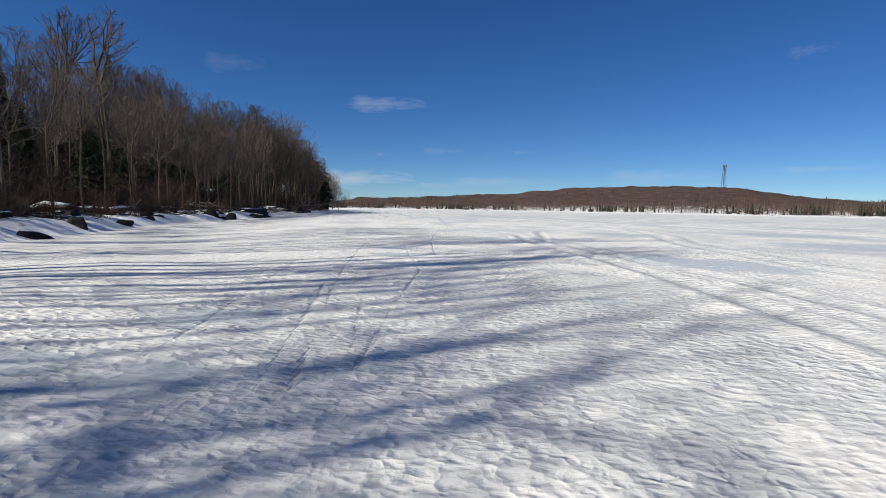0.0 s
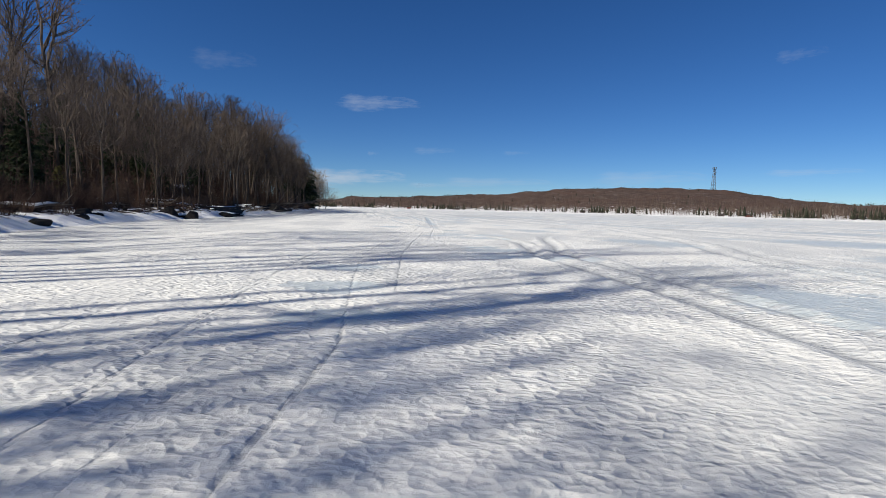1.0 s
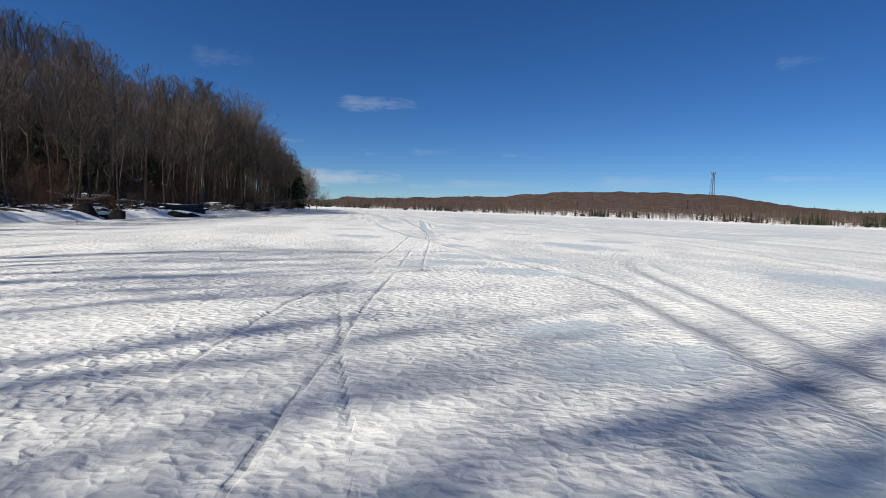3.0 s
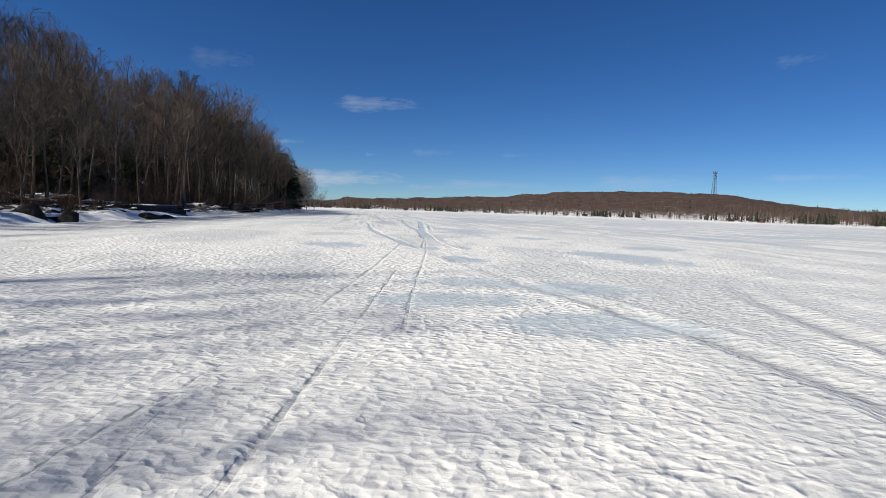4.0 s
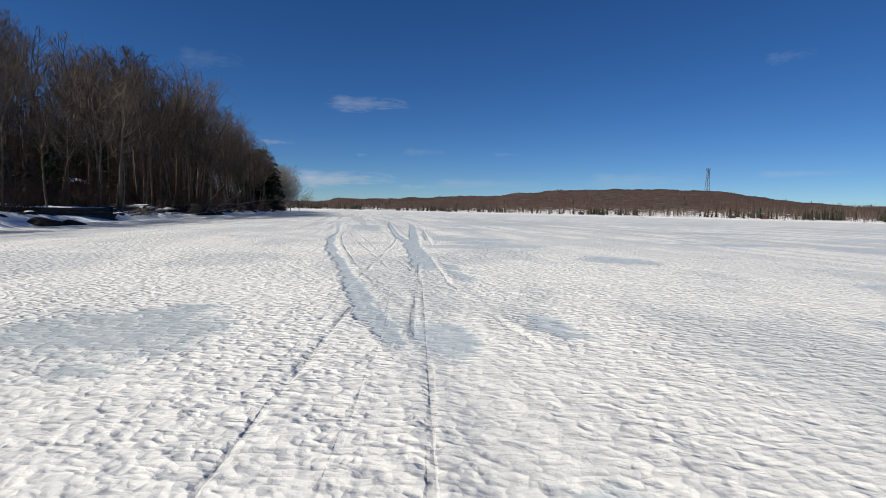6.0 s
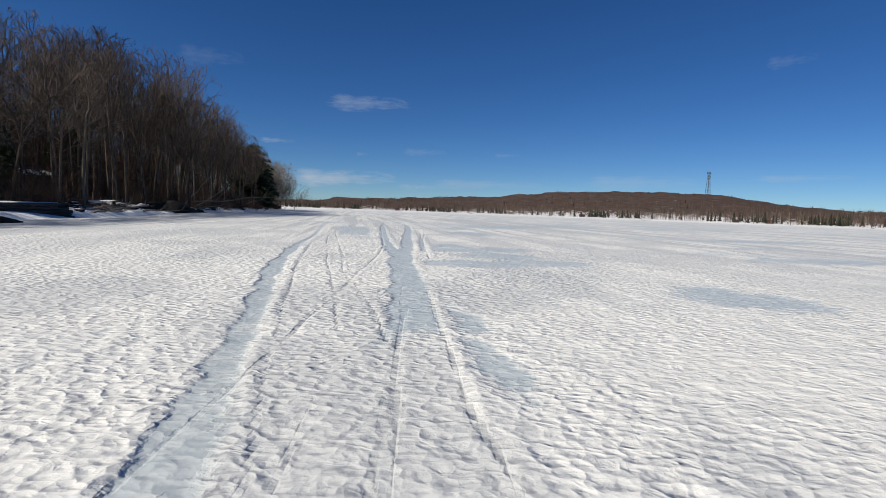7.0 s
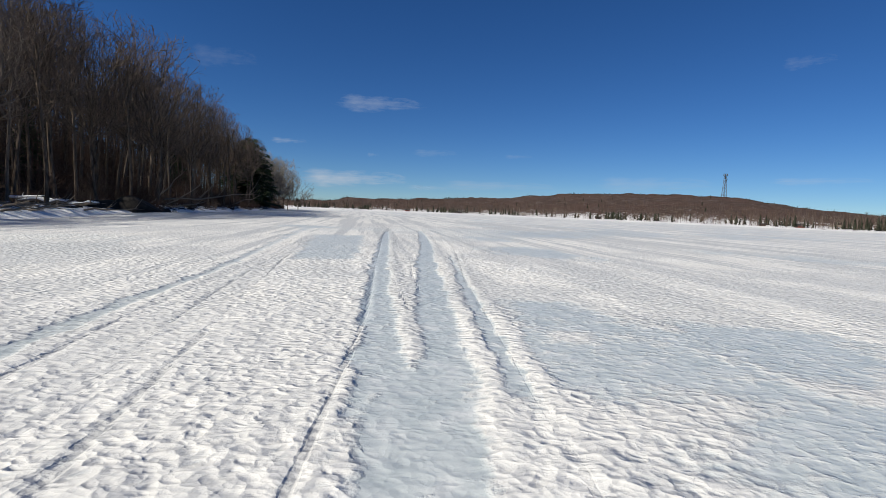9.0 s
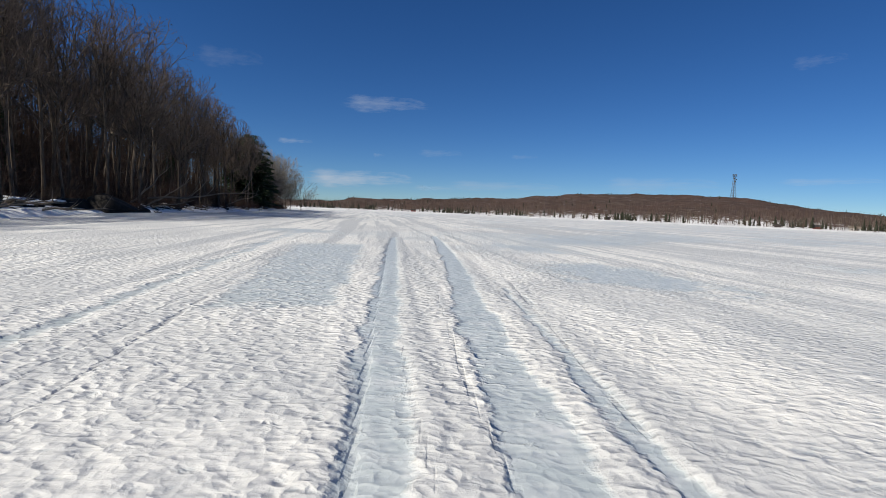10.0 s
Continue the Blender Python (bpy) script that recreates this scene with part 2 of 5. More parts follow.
def box(bm, size, m=None, bev=0.0):
    r = bmesh.ops.create_cube(bm, size=1.0)
    vs = r["verts"]
    bmesh.ops.transform(bm, matrix=(m or Matrix()) @ Matrix.Diagonal((*size, 1)), verts=vs)
    if bev:
        es = {e for v in vs for e in v.link_edges}
        bmesh.ops.bevel(bm, geom=list(es), offset=bev, segments=1, affect="EDGES")
    return vs


class Tubes:
    """Gathers tapered tubes as one mesh."""

    def __init__(self):
        self.v, self.f = [], []

    def add(self, pts, radii, sides):
        base = len(self.v)
        n = len(pts)
        for i, (p, r) in enumerate(zip(pts, radii)):
            d = (pts[min(i + 1, n - 1)] - pts[max(i - 1, 0)]).normalized()
            a = d.cross(Vector((0.31, 0.95, 0.07))).normalized()
            b = d.cross(a)
            if i == n - 1:
                self.v.append(p)
                break
            for k in range(sides):
                t = 2 * math.pi * k / sides
                self.v.append(p + a * (r * math.cos(t)) + b * (r * math.sin(t)))
        for i in range(n - 2):
            for k in range(sides):
                q, w = base + i * sides, (k + 1) % sides
                self.f.append((q + k, q + w, q + sides + w, q + sides + k))
        q, tip = base + (n - 2) * sides, base + (n - 1) * sides
        for k in range(sides):
            self.f.append((q + k, q + (k + 1) % sides, tip))


# smooth value noise on arrays
def hash2(ix, iy, seed):
    h = (ix * 374761393 + iy * 668265263 + seed * 974634777) & 0xFFFFFFFF
    h = ((h ^ (h >> 13)) * 1274126177) & 0xFFFFFFFF
    return ((h ^ (h >> 16)) & 0xFFFF) / 65535.0


def vnoise(x, y, seed=0):
    x, y = np.asarray(x, float), np.asarray(y, float)
    ix, iy = np.floor(x).astype(np.int64), np.floor(y).astype(np.int64)
    fx, fy = x - ix, y - iy
    fx, fy = fx * fx * (3 - 2 * fx), fy * fy * (3 - 2 * fy)
    a, b = hash2(ix, iy, seed), hash2(ix + 1, iy, seed)
    c, d = hash2(ix, iy + 1, seed), hash2(ix + 1, iy + 1, seed)
    return (a * (1 - fx) + b * fx) * (1 - fy) + (c * (1 - fx) + d * fx) * fy


def fbm(x, y, seed=0, octaves=4):
    total, amp, s = 0.0, 0.5, 1.0
    for k in range(octaves):
        total = total + amp * vnoise(np.asarray(x) * s + 17.3 * k, np.asarray(y) * s - 9.1 * k, seed + k)
        amp, s = amp * 0.5, s * 2.03
    return total / (1 - 0.5**octaves)


def smooth01(a, b, x):
    t = np.clip((np.asarray(x, float) - a) / (b - a), 0, 1)
    return t * t * (3 - 2 * t)


# ---- the shore line of the wooded point ----
SHORE_Y = [-80, -10, 5, 14, 20, 33, 50, 66, 84, 98, 120, 137, 165, 190, 250, 290, 306]
SHORE_X = [-6, -6.5, -8, -12, -15.5, -17.5, -20, -19.5, -19.5, -20.5, -17.5, -15.5, -16, -18, -22, -27, -38]


def shore_x(y):
    return np.interp(y, SHORE_Y, SHORE_X) + 0.8 * (vnoise(np.asarray(y) * 0.11, 3.3, 5) - 0.5)


def bank_z(s, y):
    """Height of the land s metres in from the shore line."""
    rise = np.interp(s, [-3, 0, 1.5, 4, 10, 20, 30, 46, 62, 90, 140, 400], [-0.9, -0.4, 0.25, 0.6, 1.1, 2.3, 7.0, 14.0, 18.0, 22.0, 25.0, 28.0])
    rise = np.minimum(rise, 1.1) + np.maximum(rise - 1.1, 0) * (1 - 0.8 * smooth01(170, 270, y)) * (0.25 + 0.75 * smooth01(62, 118, y))
    lump = (fbm(s * 0.35, np.asarray(y) * 0.22, 11) - 0.5) * np.interp(s, [-2, 2, 12], [0.0, 0.7, 1.1])
    return rise + lump


# ---- lake: one sheet to the horizon ----
LEAN = 0.112


def grow(start, step, end, ratio):
    out, p = [], start
    while p < end:
        step *= ratio
        p += step
        out.append(min(p, end))
    return out


def seg_dist(x, y, line):
    best = np.full(x.shape, 1e9)
    for (x0, y0), (x1, y1) in zip(line[:-1], line[1:]):
        dx, dy = x1 - x0, y1 - y0
        t = np.clip(((x - x0) * dx + (y - y0) * dy) / (dx * dx + dy * dy), 0, 1)
        best = np.minimum(best, np.hypot(x - x0 - t * dx, y - y0 - t * dy))
    return best


# two wide sled trails that swing in from the side and hook away
TRAILS = [
    [(5.2, 4.0), (5.8, 7.6), (6.2, 10.3), (6.5, 13.8), (6.6, 19.0), (6.66, 22.4), (6.89, 23.5), (7.1, 24.5), (7.41, 26.1), (7.89, 28.5), (7.9, 30.2), (7.6, 32.0), (7.0, 35.0), (6.5, 38.0), (6.16, 41.0), (6.0, 44.0), (5.6, 49.0)],
    [(6.9, 5.0), (7.3, 8.9), (7.5, 11.5), (7.6, 18.5), (7.8, 23.4), (8.22, 24.8), (8.88, 26.8), (9.28, 28.6), (9.88, 30.8), (10.7, 33.2), (11.6, 34.9), (13.1, 36.6), (17, 38.5)],
    [(10.2, 4.0), (11.4, 12.0), (12.6, 18.0), (14.0, 23.2), (16.8, 29.3), (19.6, 38.9), (21.9, 50.0), (23.0, 80), (21, 130)],
    [(11.5, 4.0), (12.7, 12.0), (13.9, 18.0), (15.3, 23.0), (18.1, 29.0), (21.0, 38.6), (23.4, 50.0), (24.6, 80), (22.5, 130)],
    [(18.0, 4.0), (20.0, 14), (24, 32), (28, 52), (31, 90), (32, 140)],
]
# narrow runner lines pressed into the crust
LINES_FIRST = [
    [(-0.2, 4.5), (0.0, 5.8), (0.2, 7.2), (0.5, 9.0), (0.95, 11.6), (0.95, 17.0), (1.12, 22.1), (1.23, 23.0), (1.48, 24.8), (1.8, 26.8), (2.4, 29.2), (3.1, 32.4), (3.5, 34.8), (3.72, 36.3), (4.0, 37.9), (5.15, 46.2)],
    [(1.7, 15.0), (2.25, 21.9), (2.36, 22.8), (2.57, 24.0), (2.86, 26.3), (3.6, 31.0), (4.6, 38.0), (5.6, 45.0), (5.9, 49.5)],
    [(-0.96, 4.0), (-0.95, 7.7), (-1.0, 10.0), (-0.8, 15.7), (-0.2, 24.0)],
    [(4.2, 31.0), (4.5, 33.4), (4.73, 35.0), (4.86, 36.0), (4.98, 36.8), (5.18, 38.1), (5.84, 42.8), (6.4, 48.0), (7.0, 54.6)],
    [(4.6, 43.8), (4.71, 44.7), (4.83, 45.7), (4.98, 47.6), (5.33, 49.9), (5.54, 51.6), (5.84, 53.6), (6.23, 57.0)],
]
LINES_SECOND = [
    [(5.9, 44.6), (5.95, 45.3), (6.03, 45.9), (6.24, 47.5), (6.47, 49.5), (6.89, 52.5)],
    [(8.5, 43.6), (8.42, 44.4), (8.29, 45.0), (8.23, 46.2), (7.8, 48.6), (7.7, 52.8)],
    [(5.72, 46.6), (5.6, 48.2), (5.41, 49.8), (5.28, 51.4), (5.13, 52.7), (5.03, 54.3), (4.78, 57.0), (4.63, 60.0), (4.5, 62.2), (4.36, 65.6), (4.2, 68.5), (4.18, 75.0), (3.7, 92.0)],
    [(5.95, 51.2), (5.84, 53.2), (5.6, 56.4), (5.41, 58.3), (5.33, 59.5), (5.25, 62.0), (5.12, 64.2), (4.99, 65.0), (4.88, 67.2), (4.74, 70.3), (4.6, 75.0)],
    [(5.86, 56.5), (5.8, 58.2), (5.69, 60.7), (5.56, 63.1), (5.34, 67.0), (5.17, 70.3), (4.99, 72.8), (4.92, 75.4), (4.3, 84.2), (3.65, 100)],
    [(7.2, 66), (7.3, 68.8), (7.4, 71.8), (8.2, 93)],
    [(6.5, 50.6), (6.45, 52.0), (6.1, 55.2), (5.74, 61.0), (5.3, 68.0), (5.0, 73.3)],
    [(6.3, 57.3), (6.43, 58.3), (6.52, 59.0), (6.66, 60.0), (6.82, 61.4), (7.0, 63.4), (7.1, 64.6), (7.2, 66.0), (7.34, 69.2)],
]
LINES_THIRD = [
    [(8.16, 68.4), (8.18, 69.8), (8.21, 70.7), (8.3, 71.9), (8.5, 75.0)],
    [(7.83, 66.5), (7.76, 68.6), (7.72, 70.0), (7.74, 72.0)],
    [(8.25, 60.0), (8.7, 64.5), (9.3, 70.0), (10.3, 77)],
    [(-0.69, 4.0), (-0.70, 6.8), (-0.79, 8.5), (-0.80, 12.0), (-0.6, 18.0)],
    [(-2.08, 4.5), (-2.10, 9.0), (-2.15, 14.0), (-2.0, 20.0)],
    [(-0.27, 5.0), (-0.25, 8.3), (-0.15, 11.0)],
    [(2.9, 20.8), (2.82, 22.6), (2.7, 24.0), (2.4, 29.0)],
    [(7.24, 43.8), (7.08, 45.1), (7.05, 46.3), (6.99, 48.7), (7.4, 54.0)],
]
LINES = LINES_FIRST + LINES_SECOND + LINES_THIRD
# raised ridges of hard snow beside the lanes
RIDGES = [
    [(5.95, 45.6), (5.72, 47.0), (5.45, 48.6), (5.25, 50.2), (5.12, 51.9), (4.98, 53.4), (4.8, 55.6), (4.55, 58.4), (4.4, 61.5), (4.2, 66.0), (4.15, 72.0), (3.8, 82.0)],
    [(7.72, 57.4), (7.77, 58.5), (7.88, 59.7), (8.05, 61.5), (8.28, 63.4), (8.5, 65.4), (8.8, 68.3), (9.08, 70.8), (9.45, 74.5), (9.95, 79.8), (10.7, 89.7), (11.4, 102)],
    [(8.5, 61.0), (8.7, 63.0), (8.9, 64.8), (9.15, 66.8), (9.5, 71.0), (9.75, 73.5), (11.0, 84.0), (11.74, 97)],
    [(7.72, 64.2), (7.72, 66.0), (7.78, 69.2), (7.86, 70.8), (7.94, 73.4), (8.14, 79.3), (8.66, 93)],
    [(7.12, 68.6), (7.16, 70.1), (7.07, 71.8), (7.0, 74.8), (7.39, 79.8), (8.9, 104)],
    [(7.4, 43.6), (7.2, 44.9), (7.15, 46.3), (7.1, 48.7), (7.5, 54.0)],
]
# bare ice: lanes (line, half width) and pools (x, y, rx, ry, turn)
LANES = [
    ([(5.8, 43.4), (5.62, 44.5), (5.46, 45.4), (5.34, 46.4), (5.18, 48.6), (5.02, 50.2), (4.88, 51.9), (4.74, 53.1), (4.46, 55.5), (4.2, 58.2), (4.08, 61.0), (3.96, 64.0)], 0.19),
    ([(3.98, 62.5), (3.96, 66.0), (4.0, 68.0), (4.04, 72.0), (3.9, 75.0), (3.45, 84.0), (3.0, 99.0)], 0.15),
    ([(6.75, 50.2), (6.9, 51.4), (7.06, 53.0), (7.14, 55.0), (7.28, 57.0), (7.34, 58.5), (7.40, 59.5), (7.5, 60.7), (7.6, 62.0), (7.66, 63.4)], 0.37),
    ([(7.3, 62.0), (7.36, 64.0), (7.42, 66.0), (7.42, 68.0), (7.44, 70.1), (7.57, 73.4), (7.78, 78.0), (8.4, 93)], 0.24),
    ([(7.85, 62.4), (8.02, 64.0), (8.12, 65.4), (8.26, 67.0), (8.42, 69.0), (8.57, 70.5), (8.72, 72.2), (9.0, 75.0), (9.3, 77.5), (9.8, 82.3), (11.0, 96)], 0.27),
    ([(8.4, 62.2), (8.47, 63.0), (8.63, 64.7), (8.82, 66.5), (9.2, 69.7), (9.5, 71.8), (9.98, 75.8)], 0.13),
]
POOLS_NEAR = [
    (5.0, 3.6, 0.8, 0.6, 0), (-1.9, 4.2, 0.8, 0.5, 0.1), (-3.0, 4.6, 0.9, 0.6, 0.2), (-2.2, 6.6, 1.0, 0.6, 0.2), (3.6, 7.6, 0.5, 0.4, 0), (9.3, 13.2, 2.1, 2.7, 0.3),
    (0.7, 15.5, 1.1, 0.75, 0.0), (0.8, 13.1, 1.2, 0.45, 0.0), (0.8, 18.6, 1.0, 0.7, 0.1), (7.4, 21.0, 1.1, 0.7, 0), (5.6, 21.6, 1.3, 0.8, 0.1), (21, 20.5, 3.6, 3.2, 0.2), (5.6, 24.0, 1.2, 0.8, 0.3),
    (5.4, 25.2, 0.9, 0.6, 0.2), (14.8, 30.0, 2.0, 3.4, 0.2), (6.9, 31.3, 1.7, 0.9, 0.0), (5.2, 33.1, 1.7, 0.75, 0.0),
]
POOLS_MIDDLE = [
    (27.5, 31, 4.5, 5, 0.3), (5.9, 35.1, 1.6, 0.8, 0.0), (8.0, 34.4, 1.4, 1.0, -0.1), (6.7, 40.0, 0.8, 1.2, 0.1), (12.6, 41.8, 1.6, 2.9, 0.3), (2.6, 45.0, 1.3, 1.6, 0.1),
    (17, 47, 2.0, 1.5, 0.1), (6.15, 44.4, 0.45, 0.9, 0.0), (7.72, 44.9, 0.33, 0.9, 0.0), (7.42, 50.0, 0.28, 1.2, 0.1), (7.5, 51.8, 0.3, 0.9, 0.0), (13.2, 53.5, 1.2, 1.6, 0.2), (24, 62, 4, 1.6, 0.1),
    (9.4, 59.0, 1.6, 1.1, 0.0), (11.3, 59.4, 1.9, 1.0, 0.0), (10.9, 61.6, 1.7, 1.2, 0.1),
]
POOLS_FAR = [
    (10.1, 63.9, 1.3, 1.2, 0), (11.8, 64.6, 1.9, 1.3, 0.1), (9.9, 66.4, 0.8, 1.4, 0.1), (13.6, 78.4, 1.9, 3.3, 0.2), (9.2, 64.0, 0.5, 1.3, 0.0), (36, 78, 7, 2.5, 0.1),
    (3.0, 97, 2.5, 3, 0), (13.8, 88, 1.3, 3.2, 0.2), (20, 96, 5, 3, 0.1),
]
POOLS = POOLS_NEAR + POOLS_MIDDLE + POOLS_FAR
# bare ice with straighter sides: nearer and farther edge as (left x, right x, y)
SHEETS = [((5.15, 6.95, 73.6), (4.3, 7.1, 86.5))]


def lake_fields(x, y):
    wob = (fbm(x * 1.7, y * 1.7, 21, 3) - 0.5)
    ice = np.zeros(x.shape)
    patchy = fbm(x * 0.9, y * 0.55, 23, 3)
    line_field = np.zeros(x.shape)
    for line, half in LANES:
        d = seg_dist(x, y, line) + wob * 0.28
        ice = np.maximum(ice, (1 - smooth01(half * 0.75, half * 1.25, d)) * (1.15 + 0.4 * patchy) * smooth01(0.0, 1.4, np.hypot(x - line[0][0], y - line[0][1])))
    for cx, cy, rx, ry, a in POOLS:
        u, v = (x - cx) * math.cos(a) + (y - cy) * math.sin(a), (y - cy) * math.cos(a) - (x - cx) * math.sin(a)
        d = np.hypot(u / rx, v / ry) + wob * 0.9
        ice = np.maximum(ice, 1.12 * (1 - smooth01(0.55, 1.25, d)))
    for (l0, r0, y0), (l1, r1, y1) in SHEETS:
        f = (y - y0) / (y1 - y0)
        inside = np.minimum(np.minimum(x - (l0 + f * (l1 - l0)), (r0 + f * (r1 - r0)) - x), np.minimum(y - y0, y1 - y) * 0.5)
        ice = np.maximum(ice, smooth01(-0.12, 0.25, inside + wob * 0.5))
    # wind-scoured streaks far out
    streak = fbm(x * 0.09 + y * 0.02 + 3, y * 0.13 - x * 0.02, 31, 5)
    far = smooth01(18, 60, np.hypot(x - 4, y - 30))
    side = smooth01(4, 20, x)
    ice = np.maximum(ice, smooth01(0.525, 0.63, streak) * np.maximum(side, 0.6 * far) * 0.83)
    worn = 0.62 * smooth01(0.46, 0.68, fbm(x * 0.5, y * 0.28, 41, 4))
    streaky = smooth01(8, 30, np.hypot(x - 4, (y - 36) * 0.6)) * (1 - smooth01(300, 700, np.hypot(x, y)))
    z = (fbm(x * 0.4, y * 0.4, 51, 3) - 0.5) * 0.07
    cup = fbm(x * 4.2, y * 4.8, 61, 2) - 0.5
    z = z + cup * 0.03 * (1 - 0.6 * ice) - 0.012 * ice
    for k, line in enumerate(TRAILS):
        d = seg_dist(x, y, line) + wob * 0.05
        wide = 0.21 if k < 2 else 0.24
        g = np.exp(-((d / wide) ** 2))
        amp = 1 - 0.75 * smooth01(31, 38, y) if k < 2 else 1.0
        z = z - amp * (0.052 * g - 0.026 * np.exp(-(((d - 2.0 * wide) / (0.75 * wide)) ** 2)))
        # the groove is also darkened in colour, through these two masks
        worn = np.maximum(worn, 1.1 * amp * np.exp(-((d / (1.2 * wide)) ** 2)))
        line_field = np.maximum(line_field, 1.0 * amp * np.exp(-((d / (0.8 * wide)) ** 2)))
    for k, line in enumerate(LINES):
        d = seg_dist(x, y, line) + wob * 0.05
        gap = smooth01(0.25, 0.6, vnoise(x * 0.7, y * 0.45, 71 + k))
        g = np.exp(-((d / 0.028) ** 2)) * (0.15 + 0.85 * gap)
        amp = 0.4 if k == 6 else 1.0
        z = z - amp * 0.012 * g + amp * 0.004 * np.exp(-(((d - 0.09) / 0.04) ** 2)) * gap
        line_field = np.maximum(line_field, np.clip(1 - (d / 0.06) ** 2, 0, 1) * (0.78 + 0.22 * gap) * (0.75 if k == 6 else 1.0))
    for line in RIDGES:
        d = seg_dist(x, y, line) + wob * 0.12
        z = z + 0.013 * np.exp(-((d / 0.10) ** 2)) * (0.4 + 1.2 * vnoise(x * 1.3, y * 1.3, 75))
        ice = ice * (1 - 0.9 * np.exp(-((d / 0.12) ** 2)))
    # the sheet sags towards the wooded shore
    off = x - shore_x(y)
    sag = (1 - smooth01(3, 16, off)) * smooth01(15, 28, y) * (1 - smooth01(104, 125, y))
    drift = np.exp(-(((off - 3.0) / 2.6) ** 2)) * (fbm(x * 0.22, y * 0.16, 81, 3) - 0.25) * 0.45
    near_shore = smooth01(-70, -40, y) * (1 - smooth01(250, 320, y))
    z = z - 0.45 * sag + drift * near_shore
    far_flat = 1 - smooth01(120, 220, np.hypot(x, y - 40))
    return z * far_flat, ice, worn, line_field, streaky


def build_lake():
    fine, step = 0.045, 0.1
    mid_u = list(np.arange(-3.2, 6.3, fine))
    us = np.array([-p for p in reversed(grow(3.2, fine, 3200, 1.07))] + mid_u + grow(mid_u[-1], fine, 45, 1.03) + grow(45, 1.2, 3200, 1.09))
    mid_v = list(np.arange(1.6, 74.0, step))
    vs = np.array([-p for p in reversed(grow(-1.6, step, 3200, 1.25))] + mid_v + grow(mid_v[-1], step, 3200, 1.065))
    U, V = np.meshgrid(us, vs)
    X, Y = U + LEAN * V, V
    z, ice, worn, line_field, streaky = lake_fields(X.ravel(), Y.ravel())
    nv, nu = U.shape
    co = np.stack([X.ravel(), Y.ravel(), z], -1)
    idx = np.arange(nv * nu).reshape(nv, nu)
    quads = np.stack([idx[:-1, :-1], idx[:-1, 1:], idx[1:, 1:], idx[1:, :-1]], -1).reshape(-1, 4)
    me = bpy.data.meshes.new("lake_ground")
    me.vertices.add(len(co))
    me.vertices.foreach_set("co", co.ravel().astype(np.float32))
    me.loops.add(quads.size)
    me.loops.foreach_set("vertex_index", quads.ravel().astype(np.int32))
    me.polygons.add(len(quads))
    me.polygons.foreach_set("loop_start", np.arange(0, quads.size, 4, dtype=np.int32))
    me.update(calc_edges=True)
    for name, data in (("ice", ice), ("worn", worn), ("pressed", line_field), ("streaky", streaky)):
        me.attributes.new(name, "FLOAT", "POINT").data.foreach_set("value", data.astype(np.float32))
    me.materials.append(LAKE)
    me.shade_smooth()
    return tagged(new("ground", me), "frozen lake under old snow, sled trails and bare blue ice", "frozen lake", kind="structure")


build_lake()


# ---- wooded bank ----
def build_bank():
    ys = np.array(list(np.arange(-80, 150, 0.9)) + list(np.arange(150, 306.1, 2.0)))
    ss = np.array([-3, -2, -1, -0.4, 0, 0.4, 0.8, 1.2, 1.8, 2.5, 3.3, 4.2, 5.3, 6.5, 8, 10, 12.5, 15, 18, 22, 27, 33, 40, 50, 62, 80, 110, 160, 240, 400])
    S, Y = np.meshgrid(ss, ys)
    X = shore_x(Y) - S
    Z = bank_z(S, Y)
    tip = smooth01(280, 306, Y)
    Z = Z * (1 - tip) + tip * np.minimum(Z, -0.4)
    ny, ns = S.shape
    idx = np.arange(ny * ns).reshape(ny, ns)
    quads = np.stack([idx[:-1, :-1], idx[1:, :-1], idx[1:, 1:], idx[:-1, 1:]], -1).reshape(-1, 4)
    ob = mesh_object("shore_bank", np.stack([X.ravel(), Y.ravel(), Z.ravel()], -1).tolist(), quads.tolist(), BANK, smooth=True)
    inland = np.interp(S, [-3, 0.5, 1.8, 3.6, 9, 30], [-0.6, 0.0, 0.34, 0.52, 0.72, 0.95]).ravel()
    ob.data.attributes.new("inland", "FLOAT", "POINT").data.foreach_set("value", inland.astype(np.float32))
    return tagged(ob, "low wooded shore with patchy snow over brown leaf litter", "lake shore", kind="structure")


build_bank()


# ---- far shore and hills, all round ----
AZ = [-180, -120, -60, -30, -12, -8, -4.3, -1.9, 2, 8.2, 14.5, 20.5, 26.5, 32, 37, 39.5, 41.5, 45.7, 48.2, 60, 90, 130, 180]
EL = [1.5, 1.6, 1.8, 1.5, 1.0, 0.9, 0.95, 1.35, 1.45, 1.72, 2.0, 2.6, 2.88, 2.9, 2.75, 2.45, 2.1, 1.55, 1.42, 1.4, 1.8, 1.6, 1.5]
HILL_C = (0.0, 30.0)


def far_shore_r(az):
    return np.interp(az, [-180, -90, -30, -10, 10, 25, 36, 42, 47, 55, 90, 180], [700, 700, 700, 700, 640, 550, 460, 410, 375, 350, 350, 700]) + 26 * (vnoise(np.asarray(az) * 0.45, 1.0, 91) - 0.5)


def crest_r(az):
    return np.interp(az, [-180, -30, 0, 15, 28, 40, 60, 180], [1300, 1300, 1200, 1350, 1500, 1450, 1100, 1300])


